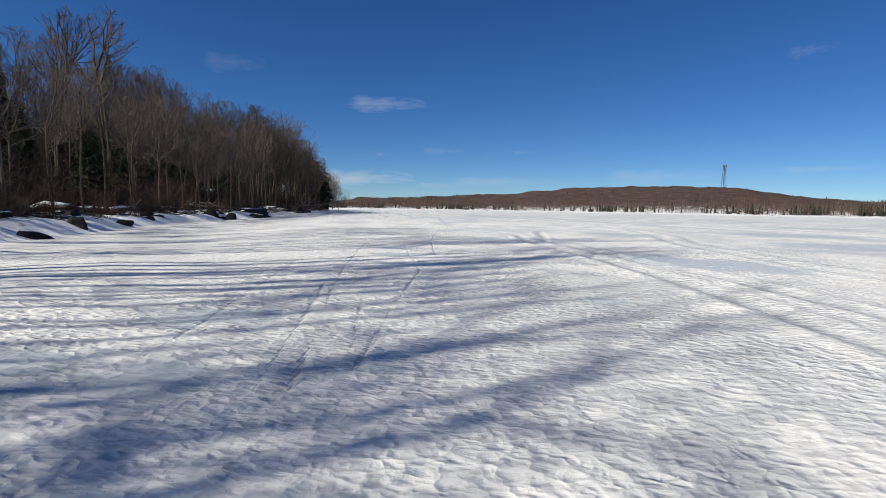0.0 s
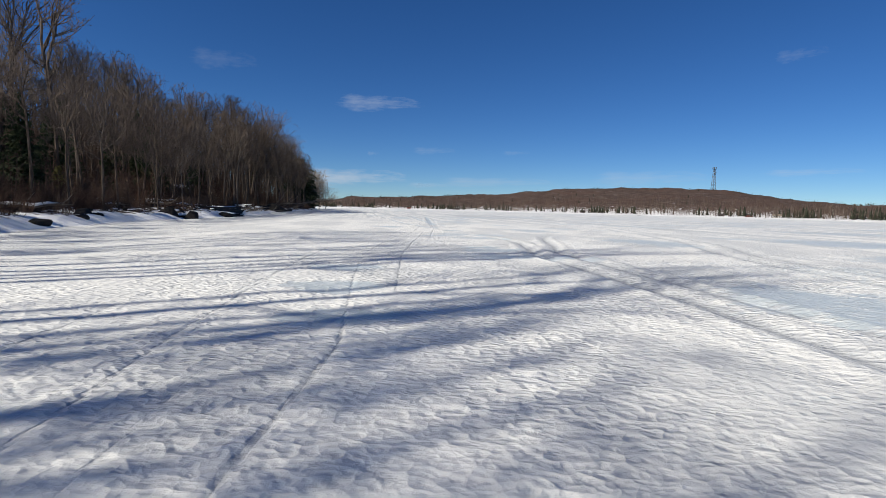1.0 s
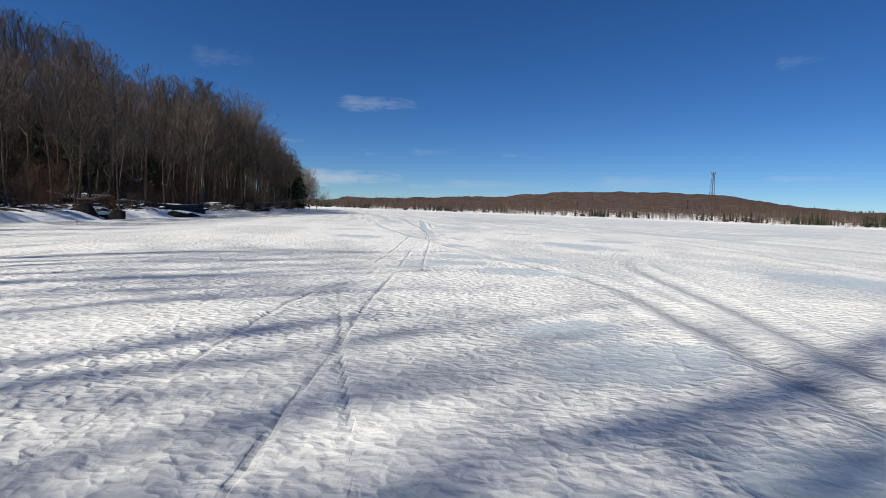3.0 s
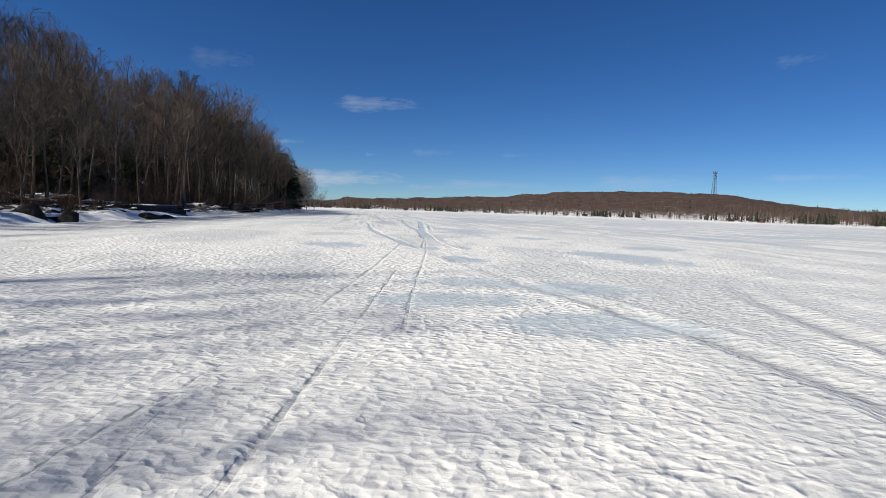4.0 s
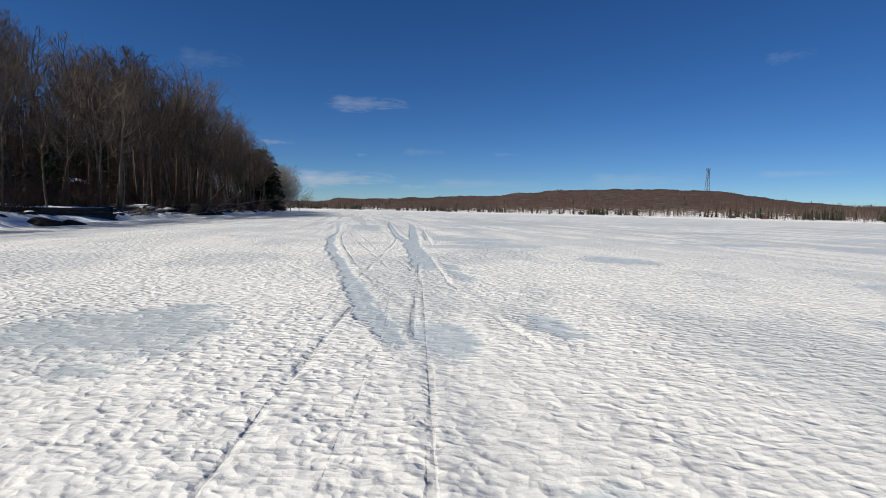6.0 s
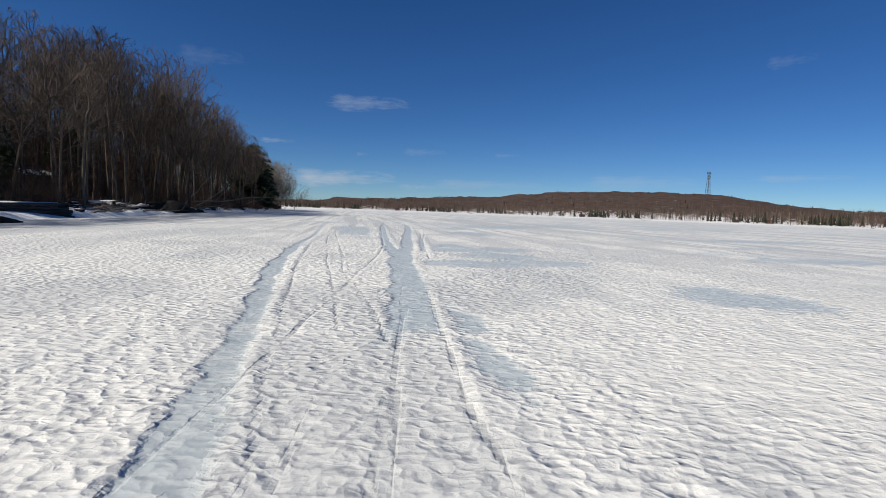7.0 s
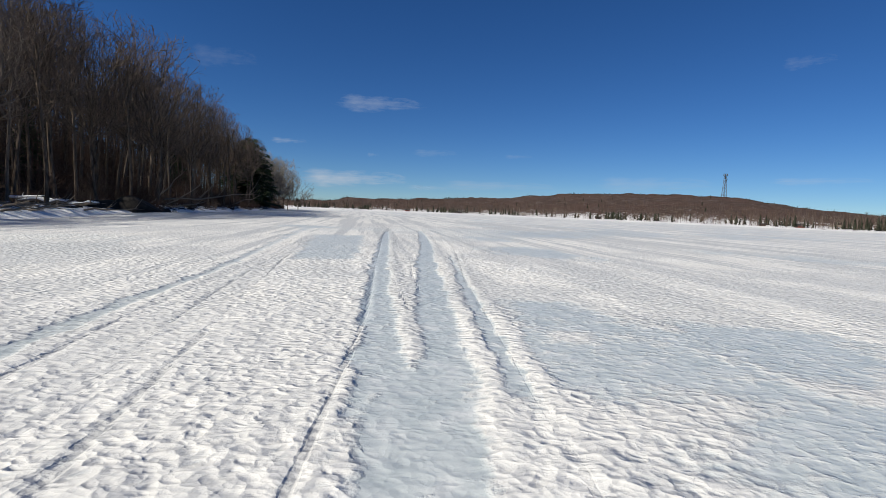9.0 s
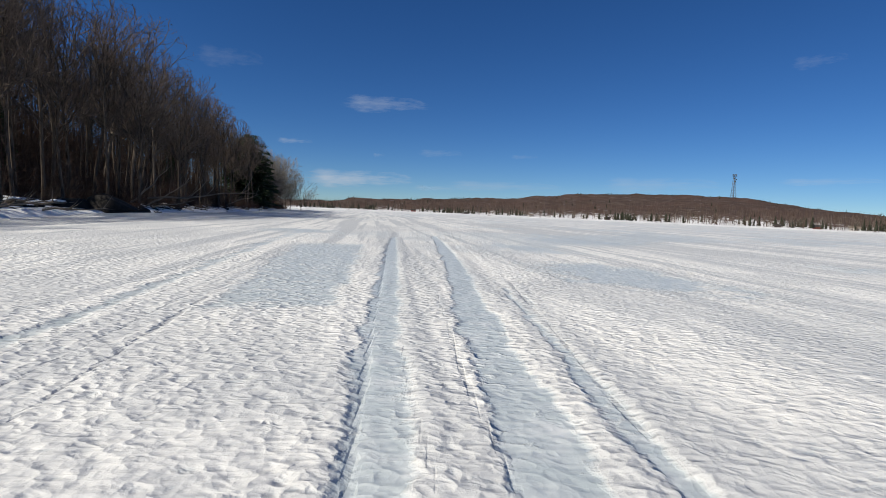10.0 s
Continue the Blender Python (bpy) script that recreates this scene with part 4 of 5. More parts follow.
def plant_woods():
    rng = random.Random(12)
    full = [bare_tree(s, 20.0, sp, 3, TWIG, bo, 8, 1.08, (6, 4)) for s, sp, bo in ((1, 0.26, 0.36), (2, 0.30, 0.28), (3, 0.25, 0.40), (4, 0.29, 0.32), (5, 0.26, 0.42), (14, 0.30, 0.34), (15, 0.24, 0.30))]
    tall = [bare_tree(s, 20.0, sp, 2, TWIG, bo, 5, 1.2, (5, 3), 0.04) for s, sp, bo in ((51, 0.26, 0.44), (52, 0.22, 0.50), (53, 0.28, 0.40))]
    pale = [bare_tree(s, 20.0, sp, 8, PALE_TWIG, 0.14, 9, 1.25) for s, sp in ((6, 0.40), (7, 0.36))]
    thin = [bare_tree(s, 20.0, 0.24, 3, TWIG, bo, 8) for s, bo in ((8, 0.30), (9, 0.36), (10, 0.42))]
    for ob in full + thin + tall:
        tagged(ob, "tall leafless hardwood with grey bark and fine brown twigs", "tree", "bare trees of the wooded point")
    for ob in pale:
        tagged(ob, "spreading leafless tree with pale sunlit twigs at the shore", "tree", "bare trees of the wooded point")
    firs = [tagged(conifer(s, 16.0, r), "dark green conifer standing among leafless trees", "conifer", "conifers of the wooded point") for s, r in ((1, 3.9), (2, 3.3))]
    pines = [tagged(conifer(3, 16.0, 5.2, 0.30), "broad dark green pine near the end of the wooded point", "conifer", "conifers of the wooded point")]
    used, spots = set(), []

    def place(protos, x, y, h, turn=None):
        base = protos[rng.randrange(len(protos))]
        s = h / (16.0 if base in firs + pines else 16.8)
        z = float(bank_z(np.array(float(shore_x(y)) - x), np.array(y)))
        m = pose(x, y, z - 0.1, rng.gauss(0, 1.2), rng.gauss(0, 1.2), rng.uniform(0, 360) if turn is None else turn)
        wide = s * rng.uniform(0.95, 1.1)
        if base not in used:
            used.add(base)
            base.matrix_basis = m
            base.scale = (wide, wide, s)
        else:
            c = copy_thing(base, m)
            c.scale = (wide, wide, s)
        spots.append((x, y))

    # trees that stand out
    for x, y, h in ((-35.3, 73.0, 21), (-37.4, 77.6, 23), (-34.6, 78.4, 15.5), (-44, 80.5, 22), (-51.6, 91, 24), (-42.5, 109.5, 21), (-36.8, 102.7, 19), (-32.2, 92.5, 12.5), (-37.1, 93, 15), (-28.2, 88.3, 13), (-31.9, 91.6, 13),
                    (-24.7, 109.9, 15), (-27.6, 117.8, 16), (-31.9, 123.3, 17.5), (-36, 129.2, 20.5), (-29.2, 130.1, 20.5), (-25.6, 131.6, 20.5), (-23.2, 136.4, 20.5), (-21.1, 147.2, 17.5), (-27.5, 138.2, 21), (-39.2, 130.2, 21),
                    (-24, 157, 18.5), (-24.2, 177, 15.5), (-30, 75, 12), (-33, 60, 13), (-28, 64, 12), (-23.8, 62.1, 10)):
        place(tall if y < 92 and h > 18 else full if y > 66 else thin, x, y, h)
    for x, y, h in ((-20.0, 262, 13), (-22, 250, 14), (-29, 282, 12), (-23, 238, 15), (-31, 270, 14), (-33, 292, 10), (-23, 222, 14), (-26, 226, 15.5), (-28, 258, 14), (-22.5, 214, 13.5), (-26, 216, 15.5), (-24, 230, 14.5), (-27, 244, 14), (-24.5, 256, 13), (-30, 262, 14), (-22, 207, 15), (-29, 236, 17)):
        place(pale, x, y, h)
    for x, y, h in ((-37, 99, 15), (-43, 88, 15), (-46, 70, 16), (-33, 96, 9), (-45, 112, 15)):
        place(firs, x, y, h)
    for _ in range(22):
        y = rng.uniform(28, 150)
        place(firs, float(shore_x(y)) - rng.uniform(11, 24), y, rng.uniform(6, 13))
    for x, y, h in ((-24.3, 200, 18.5), (-27.0, 203, 18), (-23.0, 206, 14)):
        place(pines, x, y, h)
    # the rest of the wood, thicker near the water; what stands deep in it is one mass
    deep_parts = {"trunk": ([], []), "crown": ([], [])}
    def as_arrays(protos):
        return [{c.name.split(".")[0]: (np.array([v.co for v in c.data.vertices]), [tuple(p.vertices) for p in c.data.polygons]) for c in t.children} for t in protos]

    arrays = as_arrays(thin)
    slim_trees = [bare_tree(s, 20.0, 0.13, 1, TWIG, bo, 4, 0.55, (4, 2), 0.012) for s, bo in ((31, 0.46), (32, 0.52), (33, 0.56))]
    shade_trees = [bare_tree(s, 20.0, 0.12, 1, TWIG, bo, 4, 0.75, (4, 3), 0.010) for s, bo in ((41, 0.50), (42, 0.46), (43, 0.54))]
    slender = as_arrays(slim_trees)
    shade_full = as_arrays(shade_trees)
    for ob in slim_trees + shade_trees:
        for c in list(ob.children):
            bpy.data.objects.remove(c)
        bpy.data.objects.remove(ob)
    count = {"trunk": 0, "crown": 0}

    def mass(x, y, h, kinds=arrays):
        a = kinds[rng.randrange(len(kinds))]
        z = float(bank_z(np.array(float(shore_x(y)) - x), np.array(y)))
        k, s = h / (20.0 if kinds is not arrays else 16.8), rng.uniform(0, 6.283)
        turn = np.array([[math.cos(s) * k, math.sin(s) * k, 0], [-math.sin(s) * k, math.cos(s) * k, 0], [0, 0, k]])
        for key, (co, fa) in a.items():
            vs, fs = deep_parts[key]
            vs.append(co @ turn + (x, y, z - 0.1))
            fs.extend(tuple(i + count[key] for i in f) for f in fa)
            count[key] += len(co)
        spots.append((x, y))

    # tall unseen trees along the shore behind, added so their long shade falls across the ice:
    # where the shade's line meets x = 0, where its tip ends, how far back the foot stands
    for kinds, rows in ((shade_full, ((3.1, 4.8, -14), (13.9, 9.4, -16), (21.9, 6.4, -20))),
                        (slender, ((2.3, 1.6, -15), (4.5, 0.8, -14), (7.8, 2.4, -16), (3.8, 2.0, -14), (5.3, 2.0, -15), (6.3, 3.2, -15), (7.0, 4.0, -16), (8.9, 2.4, -16), (9.8, 1.0, -15), (11.9, 2.6, -15.5), (12.8, 2.5, -17), (19.0, 9.8, -20), (18.2, 11.6, -20), (19.8, 11.4, -21), (17.6, 12.0, -20), (10.4, 3.0, -16), (11.2, 3.4, -16), (9.3, 2.8, -15.5), (12.3, 3.6, -16), (8.3, 3.4, -16), (13.2, 10.0, -17), (14.5, 10.4, -18), (12.5, 9.4, -18), (4.1, 1.4, -14), (4.9, 1.0, -14.5), (3.4, 0.6, -15), (5.8, 0.6, -15), (2.8, -0.2, -14), (23.2, 5.4, -21), (5.0, 7.0, -20), (11.5, 9.0, -21),
                                   (24.8, 3.0, -21), (26.1, 1.0, -22), (27.2, 3.2, -22), (28.4, 0.5, -22), (29.4, 2.4, -22), (30.4, 3.4, -22.5), (31.4, 0.4, -22), (32.6, 2.6, -23), (33.6, 1.8, -23), (34.5, 3.0, -24), (35.4, 2.4, -24)))):
        for c, tip, foot in rows:
            y = c + 0.45 * foot
            z = float(bank_z(np.array(float(shore_x(y)) - foot), np.array(y)))
            mass(foot, y, ((tip - foot) / 0.91 * math.tan(SUN_EL) - z) * 1.1, kinds)
    tries = 0
    while len(spots) < 560 and tries < 30000:
        tries += 1
        y = rng.uniform(-70, 290)
        s = 3.5 + 50 * rng.random() ** 1.6
        x = float(shore_x(y)) - s
        gap = 2.4 if s < 20 else 3.4
        if any((x - a) ** 2 + (y - b) ** 2 < gap * gap for a, b in spots):
            continue
        if abs(x + 39) < 5.5 and abs(y - 120) < 6:
            continue
        h = (rng.uniform(9.5, 13.0) + 7.6 * float(smooth01(80, 125, y))) * (1 - 0.14 * float(smooth01(140, 180, y)) - 0.25 * float(smooth01(225, 295, y)))
        if s < 7:
            h *= 0.88
        if y < 18 and s < 13:
            continue
        if y < 18 or s > 22:
            mass(x, y, min(h, 14.0) if y < 18 else h)
        elif rng.random() < 0.03 and s > 10:
            place(firs, x, y, h * 0.8)
        else:
            place(full if (s < 15 and y < 190) else thin, x, y, h)
    for key, (vs, fs) in deep_parts.items():
        ob = mesh_object("deep_woods_" + key + "s", np.concatenate(vs).tolist(), fs, BARK if key == "trunk" else TWIG)
        tagged(ob, "leafless grey brown woods deeper inside the wooded point", "woods", kind="stuff")
    # tangled saplings and brush filling the shade between the trunks
    t = Tubes()
    for k in range(4700):
        y = rng.uniform(15, 285) if k < 3500 else rng.uniform(85, 230)
        s = 5 + 58 * rng.random() ** 1.3 if k < 2200 else rng.uniform(20, 62)
        x = float(shore_x(y)) - s
        if abs(x + 39) < 5.5 and abs(y - 120) < 6:
            continue
        if 100 < y < 121 and s < 24 and k % 3:
            continue  # the clearing in front of the cabin
        p = Vector((x, y, float(bank_z(np.array(s), np.array(y))) - 0.2))
        L = rng.uniform(2.5, 5.0) if s < 13 else (rng.uniform(3.5, 7.0) if k % 3 == 0 and k < 2200 else rng.uniform(7, 14))
        top = p + Vector((rng.gauss(0, 0.5), rng.gauss(0, 0.5), L))
        t.add([p, p.lerp(top, 0.5) + Vector((rng.gauss(0, 0.15), rng.gauss(0, 0.15), 0)), top], [0.055, 0.035, 0], 3)
        for _ in range(26):
            f = rng.uniform(0.08, 0.98)
            q = p.lerp(top, f)
            g = Vector((rng.gauss(0, 0.8), rng.gauss(0, 0.8), rng.uniform(0.1, 1))).normalized()
            t.add([q, q + g * rng.uniform(0.6, 1.8) * (1.15 - 0.6 * f)], [0.024 if k < 2200 else 0.034, 0], 3)
    tagged(mesh_object("undergrowth", t.v, t.f, SHRUB), "tangle of leafless brown saplings under the trees", "undergrowth", kind="stuff")
    # brush along the edge
    brush = [tagged(shrub(s, 2.0), "leafless reddish brown shrub on the snowy bank", "shrub", "shrubs along the shore") for s in (1, 2, 3, 4)]
    made = set()
    inner = Tubes()
    for k in range(400):
        y = rng.uniform(20, 285)
        s = 2.2 + 7 * rng.random() ** 1.4 if k < 240 else rng.uniform(7, 34)
        x = float(shore_x(y)) - s
        z = float(bank_z(np.array(s), np.array(y)))
        b = brush[k % 4]
        f = rng.uniform(0.5, 1.2) if k < 240 else rng.uniform(1.6, 3.0)
        m = pose(x, y, z, 0, 0, rng.uniform(0, 360))
        if k >= 240:
            src = b.data if b.data else b.children[0].data
            n0 = len(inner.v)
            grown = m @ Matrix.Diagonal((f * 1.1, f * 1.1, f, 1))
            inner.v.extend(tuple(grown @ v.co) for v in src.vertices)
            inner.f.extend(tuple(i + n0 for i in q.vertices) for q in src.polygons)
            continue
        if b in made:
            c = copy_thing(b, m)
        else:
            made.add(b)
            c = b
            c.matrix_basis = m
        c.scale = (f * 1.1, f * 1.1, f)
    tagged(mesh_object("inner_brush", inner.v, inner.f, SHRUB), "leafless brown brush deeper between the trees", "undergrowth", kind="stuff")
    thicket = random.Random(91)
    for k in range(130):
        y = thicket.uniform(38, 68) if k < 46 else thicket.uniform(84, 245)
        x = float(shore_x(y)) - thicket.uniform(4.5, 12)
        f = thicket.uniform(0.85, 1.5) if k < 46 else thicket.uniform(1.1, 2.1)
        if k >= 46 and 104 < y < 119:
            continue
        c = copy_thing(brush[thicket.randrange(4)], pose(x, y, float(bank_z(np.array(float(shore_x(y)) - x), np.array(y))), 0, 0, thicket.uniform(0, 360)))
        c.scale = (f * 1.1, f * 1.1, f)
    for x, y, f in ((-19.6, 26.0, 0.8), (-20.4, 27.4, 1.0), (-20.8, 29.0, 0.9), (-21.4, 30.6, 1.1), (-20.6, 31.8, 0.7), (-22.0, 33.2, 1.1), (-22.8, 35.0, 1.0), (-21.2, 35.4, 0.6), (-23.4, 37.6, 1.2), (-23.9, 40.0, 1.0),
                    (-24.3, 88.3, 1.35), (-23.9, 89.4, 1.1), (-25.0, 87.4, 1.2), (-24.4, 69.0, 1.0), (-25.0, 75.0, 1.1), (-24.2, 79.0, 0.9), (-23.0, 101.5, 0.9)):
        z = float(bank_z(np.array(float(shore_x(y)) - x), np.array(y)))
        c = copy_thing(brush[int(f * 10) % 4], pose(x, y, z, 0, 0, rng.uniform(0, 360)))
        c.scale = (f * 1.1, f * 1.1, f)


plant_woods()


# ---- rocks, timber and the cabin on the shore ----
def rock(x, y, z, sx, sy, sz, turn, seed, snow=0.0, label="dark bare boulder at the edge of the ice"):
    bm = bmesh.new()
    bmesh.ops.create_icosphere(bm, subdivisions=3, radius=1.0)
    o = Vector((seed * 3.7, seed * 1.3, seed * 2.1))
    cut = random.Random(seed)
    planes = [(Vector((cut.gauss(0, 1), cut.gauss(0, 1), cut.gauss(0.2, 0.8))).normalized(), cut.uniform(0.5, 0.82)) for _ in range(11)]
    for v in bm.verts:
        d = v.co.normalized()
        p = d * (1 + 0.22 * noise.noise(d * 1.1 + o))
        for n, far in planes:
            over = p.dot(n) - far
            if over > 0:
                p -= n * over * 0.94
        p += d * (0.035 * noise.noise(d * 4 + o) + 0.018 * noise.noise(d * 10 + o))
        p.z = max(p.z, -0.45)
        v.co = p * 1.25
    bmesh.ops.transform(bm, matrix=Matrix.Diagonal((sx, sy, sz, 1)), verts=bm.verts)
    ob = part("boulder", bm, ROCK, smooth=True)
    ob.matrix_world = pose(x, y, z, 0, 0, turn)
    tagged(ob, label, "boulder", "boulders along the shore")
    if snow:
        cap = bmesh.new()
        bmesh.ops.create_icosphere(cap, subdivisions=3, radius=1.0)
        for v in cap.verts:
            d = v.co.normalized()
            k = 1 + 0.25 * noise.noise(d * 1.6 + o * 2)
            v.co = Vector((d.x * k, d.y * k, max(d.z, -0.2) * k))
        bmesh.ops.transform(cap, matrix=Matrix.Translation((0, 0, sz * 0.62)) @ Matrix.Diagonal((sx * snow, sy * snow, sz * 0.34, 1)), verts=cap.verts)
        part("snow_cap", cap, SNOW, ob, "rounded cap of old snow", smooth=True)
    return ob


rock(-18.4, 34.0, -0.35, 0.62, 0.5, 0.85, 20, 3)
rock(-17.9, 27.6, -0.48, 2.1, 0.6, 0.55, 20, 5, label="low flat dark slab of rock in the snow")
rock(-22.2, 52.2, -0.15, 1.1, 0.8, 0.80, 60, 7, label="tilted dark slab of rock on the snowy bank")
rock(-21.0, 66.6, -0.40, 1.55, 1.0, 1.3, 10, 9)
rock(-18.7, 67.6, -0.45, 0.85, 0.7, 0.85, 40, 11)
rock(-19.9, 67.9, -0.45, 0.75, 0.6, 0.80, 75, 52, 0.9, "dark boulder with a cap of old snow")
rock(-21.3, 60.5, -0.62, 2.4, 0.6, 0.42, 75, 53, label="low dark ledge of rock under the snow bank")
rock(-21.0, 56.0, -0.55, 1.6, 0.6, 0.40, 80, 54, label="low dark ledge of rock under the snow bank")
rock(-20.6, 33.5, -0.15, 0.9, 0.7, 0.6, 30, 55, 0.9, "dark boulder with a cap of old snow")
rock(-22.6, 38.0, 0.0, 1.0, 0.6, 0.5, 65, 56, 0.7, "dark boulder with a cap of old snow")
rock(-22.2, 71.0, 0.0, 1.4, 0.9, 0.7, 10, 12, 0.85, "dark boulder with a cap of old snow")
rock(-19.3, 83.2, -0.35, 1.5, 0.7, 0.50, 0, 13, label="low flat brown rock poking from the snow")
rock(-17.9, 84.8, -0.40, 0.9, 0.6, 0.45, 30, 14)
rock(-18.6, 121.5, 0.1, 2.4, 1.6, 1.35, 20, 15, label="large dark boulder on the snowy shore")
rock(-21.4, 120.0, 0.3, 1.8, 1.2, 1.0, 70, 16)
rock(-16.4, 123.0, -0.1, 0.9, 0.7, 0.55, 0, 17)
_r = random.Random(31)
for k in range(96):
    yy = _r.uniform(24, 90) if k % 2 else _r.uniform(96, 200)
    s = _r.uniform(2.8, 7.5) if k < 54 else _r.uniform(0.7, 4.5)
    xx = float(shore_x(yy)) - s
    f = _r.uniform(0.18, 0.5)
    rock(xx, yy, float(bank_z(np.array(s), np.array(yy))) - 0.02, f * _r.uniform(0.8, 1.9), f, f * _r.uniform(0.5, 0.9), _r.uniform(0, 180), 20 + k, 0.85 if _r.random() < 0.45 else 0.0,
         "small shore rock half buried in old snow")


def build_timber_wall():
    root = tagged(new("timber_crib_wall"), "dark weathered timber crib wall holding the snowy bank", "retaining wall")
    a, b = Vector((-23.6, 86.5, -0.5)), Vector((-20.3, 98.4, -0.5))
    run = (b - a).length
    root.matrix_world = Matrix.Translation(a) @ pose(0, 0, 0, 0, 0, math.degrees(math.atan2(b.y - a.y, b.x - a.x)))
    for k in range(5):
        bm = bmesh.new()
        cut = (0.0, 0.25, 0.1, 0.5, 0.9)[k]
        box(bm, (run - cut, 0.34, 0.30), pose((run - cut) / 2, 0.05 * (k % 2) + 0.04 * k, 0.16 + 0.285 * k, 0, (0.15, -0.2, 0.1, 0.3, -0.3)[k], 0), 0.09)
        part("timber", bm, WOOD_DARK, root)
        bm = bmesh.new()
        box(bm, (0.30, 3.0, 0.29), pose(run - 0.25 - 0.06 * (k % 2), 1.76, 0.16 + 0.285 * k, 0, 0, 1.5 * (k % 3) - 1.5), 0.08)
        part("timber", bm, WOOD_DARK, root)
    for k in range(7):
        cap = bmesh.new()
        bmesh.ops.create_icosphere(cap, subdivisions=3, radius=1.0)
        for v in cap.verts:
            v.co *= 1 + 0.35 * noise.noise(v.co * 1.5 + Vector((k * 4.0, 1, 0)))
        bmesh.ops.transform(cap, matrix=pose(0.9 + (run - 2.4) * k / 6, 1.5 + 0.5 * (k % 2), 1.30) @ Matrix.Diagonal((1.3, 1.1, 0.26, 1)), verts=cap.verts)
        part("snow_cover", cap, SNOW, root, "patch of old snow", smooth=True)


build_timber_wall()


def log(x, y, z, length, r, turn, tilt, seed, limbs=3, mat=WOOD_GREY, label="bleached fallen trunk lying on the shore"):
    rng = random.Random(seed)
    t = Tubes()
    pts = [Vector((length * k / 6, rng.gauss(0, 0.02 * length), rng.gauss(0, 0.02 * length))) for k in range(7)]
    r *= 0.72
    t.add(pts, [r, r * 0.92, r * 0.85, r * 0.75, r * 0.6, r * 0.42, 0], 6)
    for _ in range(limbs):
        p = pts[rng.randrange(2, 6)]
        d = Vector((rng.uniform(0.3, 1), rng.gauss(0, 0.7), rng.uniform(0.1, 1))).normalized()
        m1 = p + d * length * 0.14
        t.add([p, m1, m1 + (d + Vector((0.2, 0, 0.5))).normalized() * length * 0.16], [r * 0.4, r * 0.28, 0], 4)
    ob = mesh_object("fallen_trunk", t.v, t.f, mat, smooth=True)
    ob.matrix_world = pose(x, y, z, 0, -tilt, turn)
    return tagged(ob, label, "fallen trunk", "fallen trunks on the shore")


log(-21.5, 131, 0.6, 7.5, 0.16, 40, 48, 1, 3, label="bleached leaning trunk broken over the shore")
log(-20.0, 131.5, 0.5, 6.5, 0.14, 25, 35, 2, 4, label="bleached leaning trunk broken over the shore")
log(-20.5, 134, 1.3, 13.0, 0.17, 12, 8, 3, 5, label="long bleached fallen trunk reaching over the ice")
log(-17.5, 128, 0.6, 6.0, 0.12, 60, 10, 4, 3)
log(-22.5, 103.5, 0.45, 5.0, 0.16, 70, 2, 5, 2)
log(-21.5, 108.5, 0.4, 4.5, 0.15, 40, 6, 6, 2)
log(-24.5, 110, 1.2, 4.0, 0.18, -20, 3, 7, 1, SNOW, "fallen trunk covered with old snow")
log(-28, 72, 1.2, 6.5, 0.2, 10, 2, 8, 2)
log(-19.5, 112, 0.2, 5.0, 0.13, 20, 4, 9, 3)
log(-23, 150, 0.8, 7.0, 0.14, 30, 40, 10, 3, label="bleached leaning trunk broken over the shore")
log(-21, 165, 0.8, 8.0, 0.15, 10, 20, 11, 4)


def snowy_log(x, y, length, r, turn, seed, lift=0.0):
    z = float(bank_z(np.array(float(shore_x(y)) - x), np.array(y))) + r * 0.5 + lift
    ob = log(x, y, z, length, r, turn, 1.5, seed, 2, label="fallen trunk topped with old snow on the bank")
    rng = random.Random(seed)
    t = Tubes()
    pts = [Vector((length * k / 6, rng.gauss(0, 0.02 * length), rng.gauss(0, 0.02 * length))) for k in range(7)]
    t.add([p + Vector((0, 0, r * 0.55)) for p in pts[:6]], [r * f for f in (0.2, 0.75, 0.62, 0.7, 0.5, 0.15)], 7)
    mesh_object("snow_cover", t.v, t.f, SNOW, ob, "old snow along the trunk", smooth=True)


for k, (lx, ly, ll, lt) in enumerate(((-31, 78, 6.5, 12), (-29.5, 81, 5.5, -8), (-34, 84, 7, 5), (-28.0, 74, 5, 20), (-26.5, 85, 4.5, 30), (-33, 72, 5.5, -15), (-27.5, 62, 4.5, 10),
                                    (-26, 48, 5, 15), (-25, 40, 4, -10), (-25.8, 113, 4.5, 25), (-24.6, 115.5, 5.0, -5), (-23.6, 117, 3.6, 40), (-26.6, 116.5, 4.2, 10))):
    snowy_log(lx, ly, ll, 0.20 + 0.03 * (k % 3), lt, 60 + k)
for k, (lx, ly, lz, ll, lt, tilt) in enumerate(((-22.4, 104.0, 0.35, 3.6, 15, 6), (-21.8, 105.0, 0.5, 3.0, -20, 10), (-23.2, 106.5, 0.6, 4.2, 35, 4), (-20.6, 106.0, 0.15, 2.6, 60, 14), (-21.0, 103.0, 0.2, 3.2, 5, 3))):
    log(lx, ly, lz, ll, 0.15, lt, tilt, 80 + k, 2)


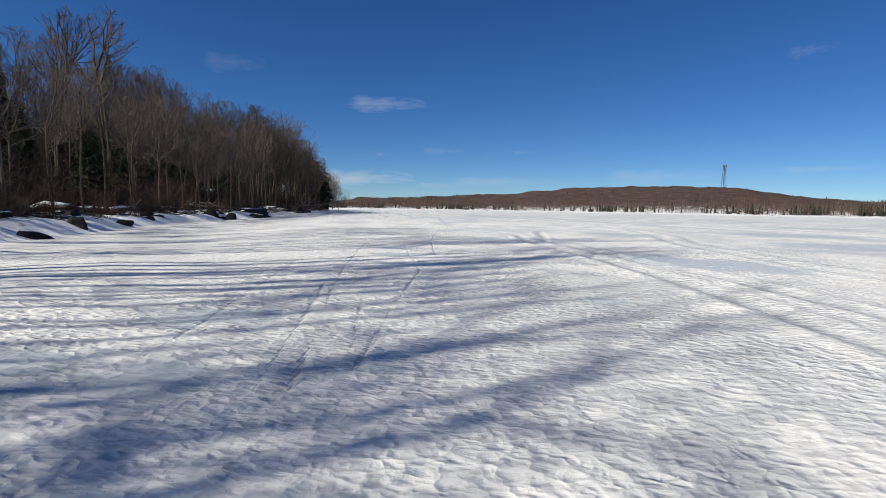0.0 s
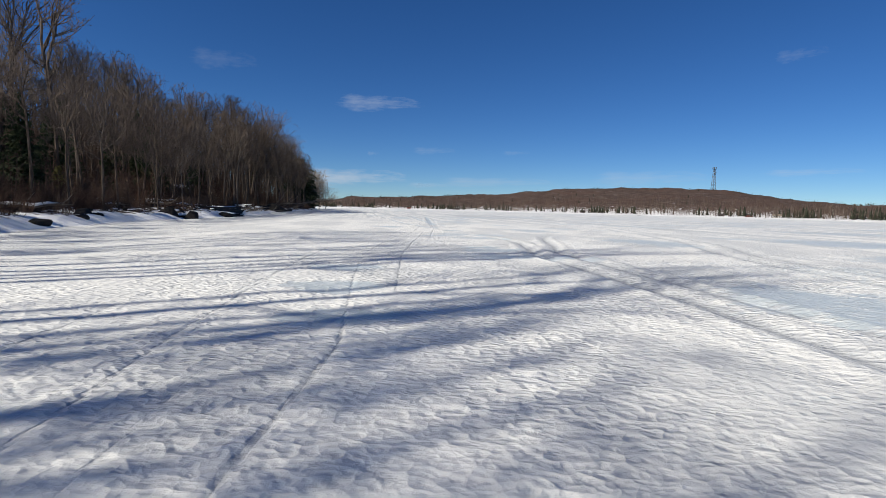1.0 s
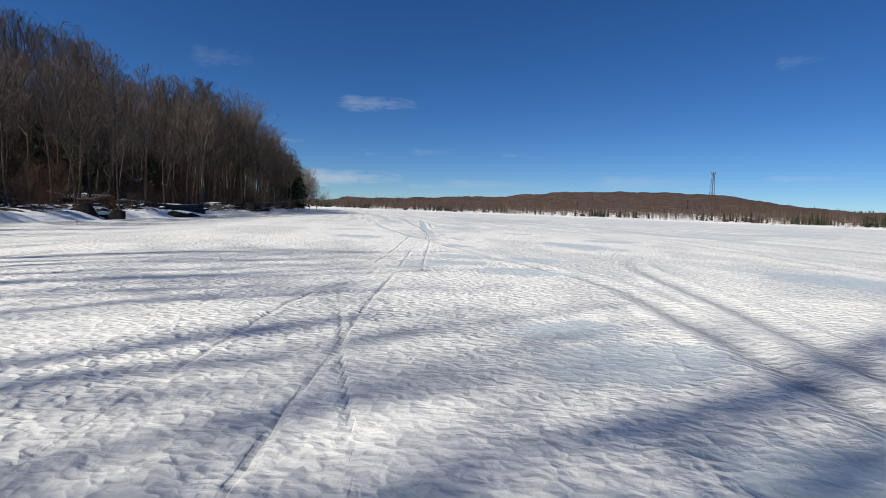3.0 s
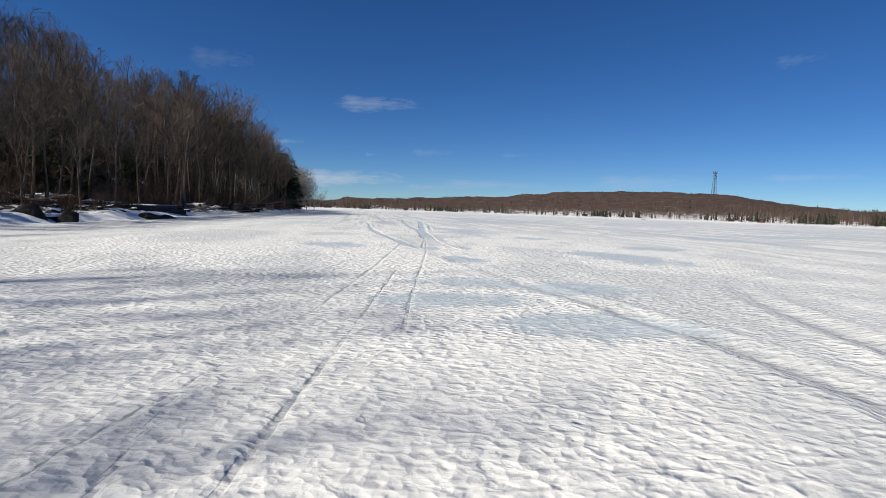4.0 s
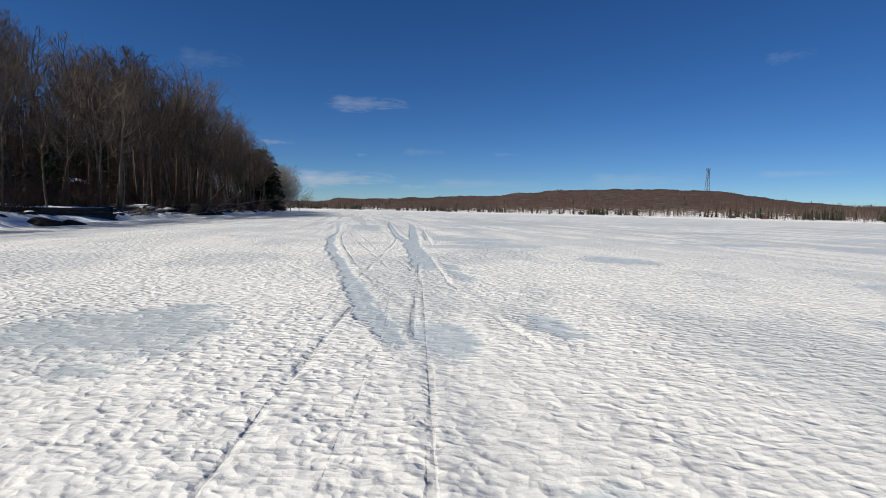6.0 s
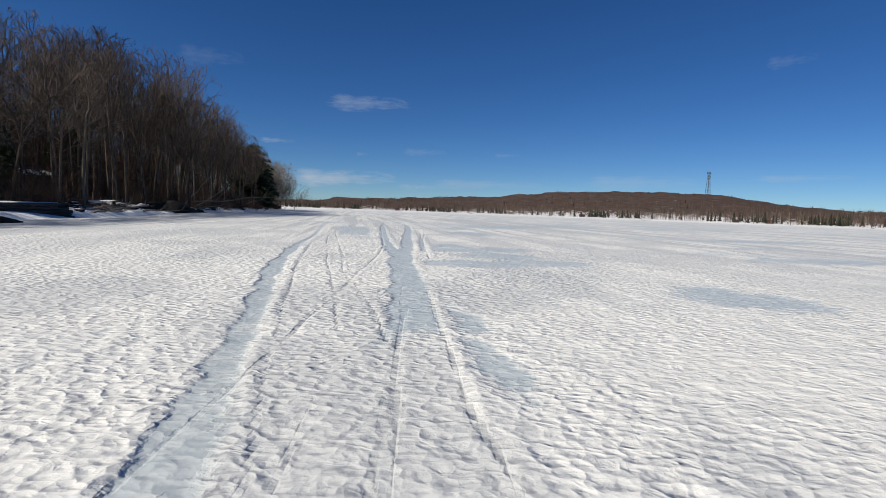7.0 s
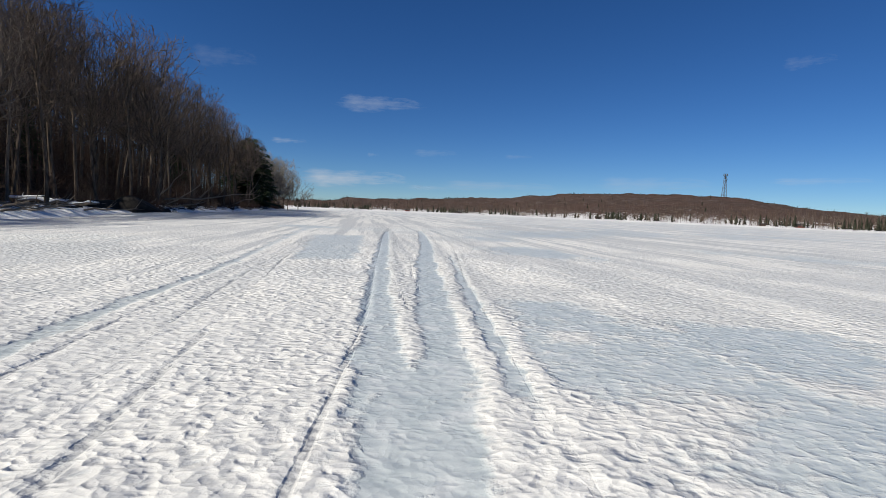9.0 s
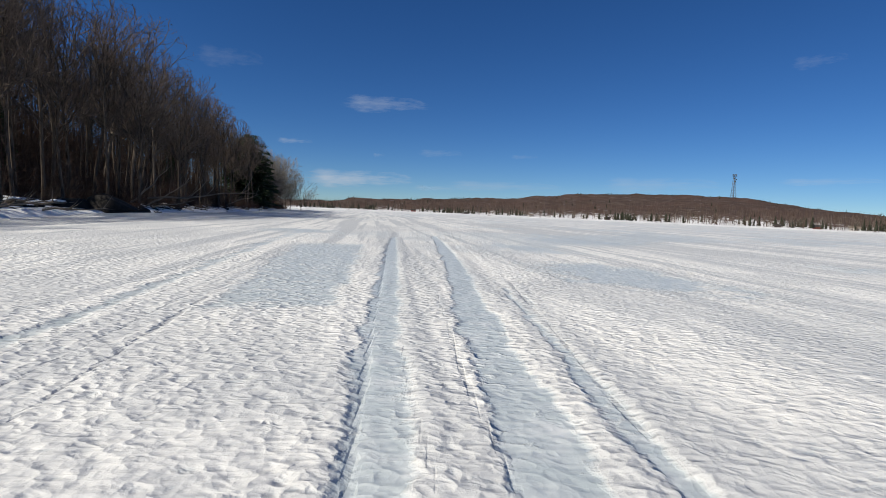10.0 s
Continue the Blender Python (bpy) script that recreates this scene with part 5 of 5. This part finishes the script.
def young_pine(x, y, h):
    """A young yellow-green pine that stands out from the grey brush."""
    rng = random.Random(5)
    z = float(bank_z(np.array(float(shore_x(y)) - x), np.array(y)))
    root = tagged(new("young_pine"), "small yellow-green young pine in front of the woods", "conifer")
    root.matrix_world = pose(x, y, z - 0.1)
    wood, leaf = Tubes(), Tubes()
    wood.add([Vector((0, 0, 0)), Vector((0.05, 0, h * 0.6)), Vector((0, 0, h))], [0.06, 0.04, 0], 5)
    for k in range(70):
        f = rng.uniform(0.08, 0.97)
        a = rng.uniform(0, 6.283)
        reach = (1 - f) * h * 0.34 + 0.15
        p = Vector((0, 0, h * f))
        e = p + Vector((math.cos(a) * reach, math.sin(a) * reach, reach * rng.uniform(0.0, 0.5)))
        wood.add([p, e], [0.018, 0], 3)
        for _ in range(22):
            q = p.lerp(e, rng.uniform(0.3, 1.0))
            d = Vector((rng.gauss(0, 1), rng.gauss(0, 1), rng.gauss(0.3, 0.7))).normalized()
            leaf.add([q, q + d * rng.uniform(0.15, 0.28)], [0.022, 0], 3)
    mesh_object("trunk", wood.v, wood.f, BARK, root)
    mesh_object("crown", leaf.v, leaf.f, YOUNG_NEEDLE, root)


young_pine(-31.4, 66.0, 4.2)


def build_cabin():
    root = tagged(new("cabin"), "dark brown cabin with patchy snow on its roof among trees", "cabin")
    z = float(bank_z(np.array(17.0), np.array(120.0)))
    root.matrix_world = pose(-38.5, 120.5, z - 0.3, 0, 0, 78)
    w, d, h = 8.0, 6.0, 2.6
    bm = bmesh.new()
    box(bm, (w, d, h), pose(0, 0, h / 2))
    part("wall", bm, SIDING, root)
    for sgn in (-1, 1):
        bm = bmesh.new()
        box(bm, (w + 0.8, d / 2 + 0.75, 0.14), pose(0, sgn * (d / 4 + 0.1), h + 0.72, -sgn * 24, 0, 0), 0.02)
        roof = part("roof", bm, WOOD_DARK, root)
        for k in range(4):
            bm = bmesh.new()
            bmesh.ops.create_icosphere(bm, subdivisions=3, radius=1.0)
            for v in bm.verts:
                v.co *= 1 + 0.4 * noise.noise(v.co * 1.7 + Vector((k * 5.0, sgn, 0)))
            bmesh.ops.transform(bm, matrix=pose((k - 1.5) * 2.2, sgn * (d / 4 + 0.5), h + 0.70, -sgn * 24, 0, 0) @ Matrix.Diagonal((0.9, 0.9, 0.14, 1)), verts=bm.verts)
            part("snow_patch", bm, SNOW, roof, "patch of old snow", smooth=True)
        bm = bmesh.new()
        box(bm, (1.1, 0.1, 1.0), pose(sgn * 2, -d / 2 - 0.03, 1.5), 0.01)
        part("window", bm, GLASS_DARK, root, "dark glass window")
    bm = bmesh.new()
    box(bm, (0.6, 0.6, 1.8), pose(1.5, 0.4, h + 1.8), 0.03)
    part("chimney", bm, ROCK, root, "stone chimney")


build_cabin()
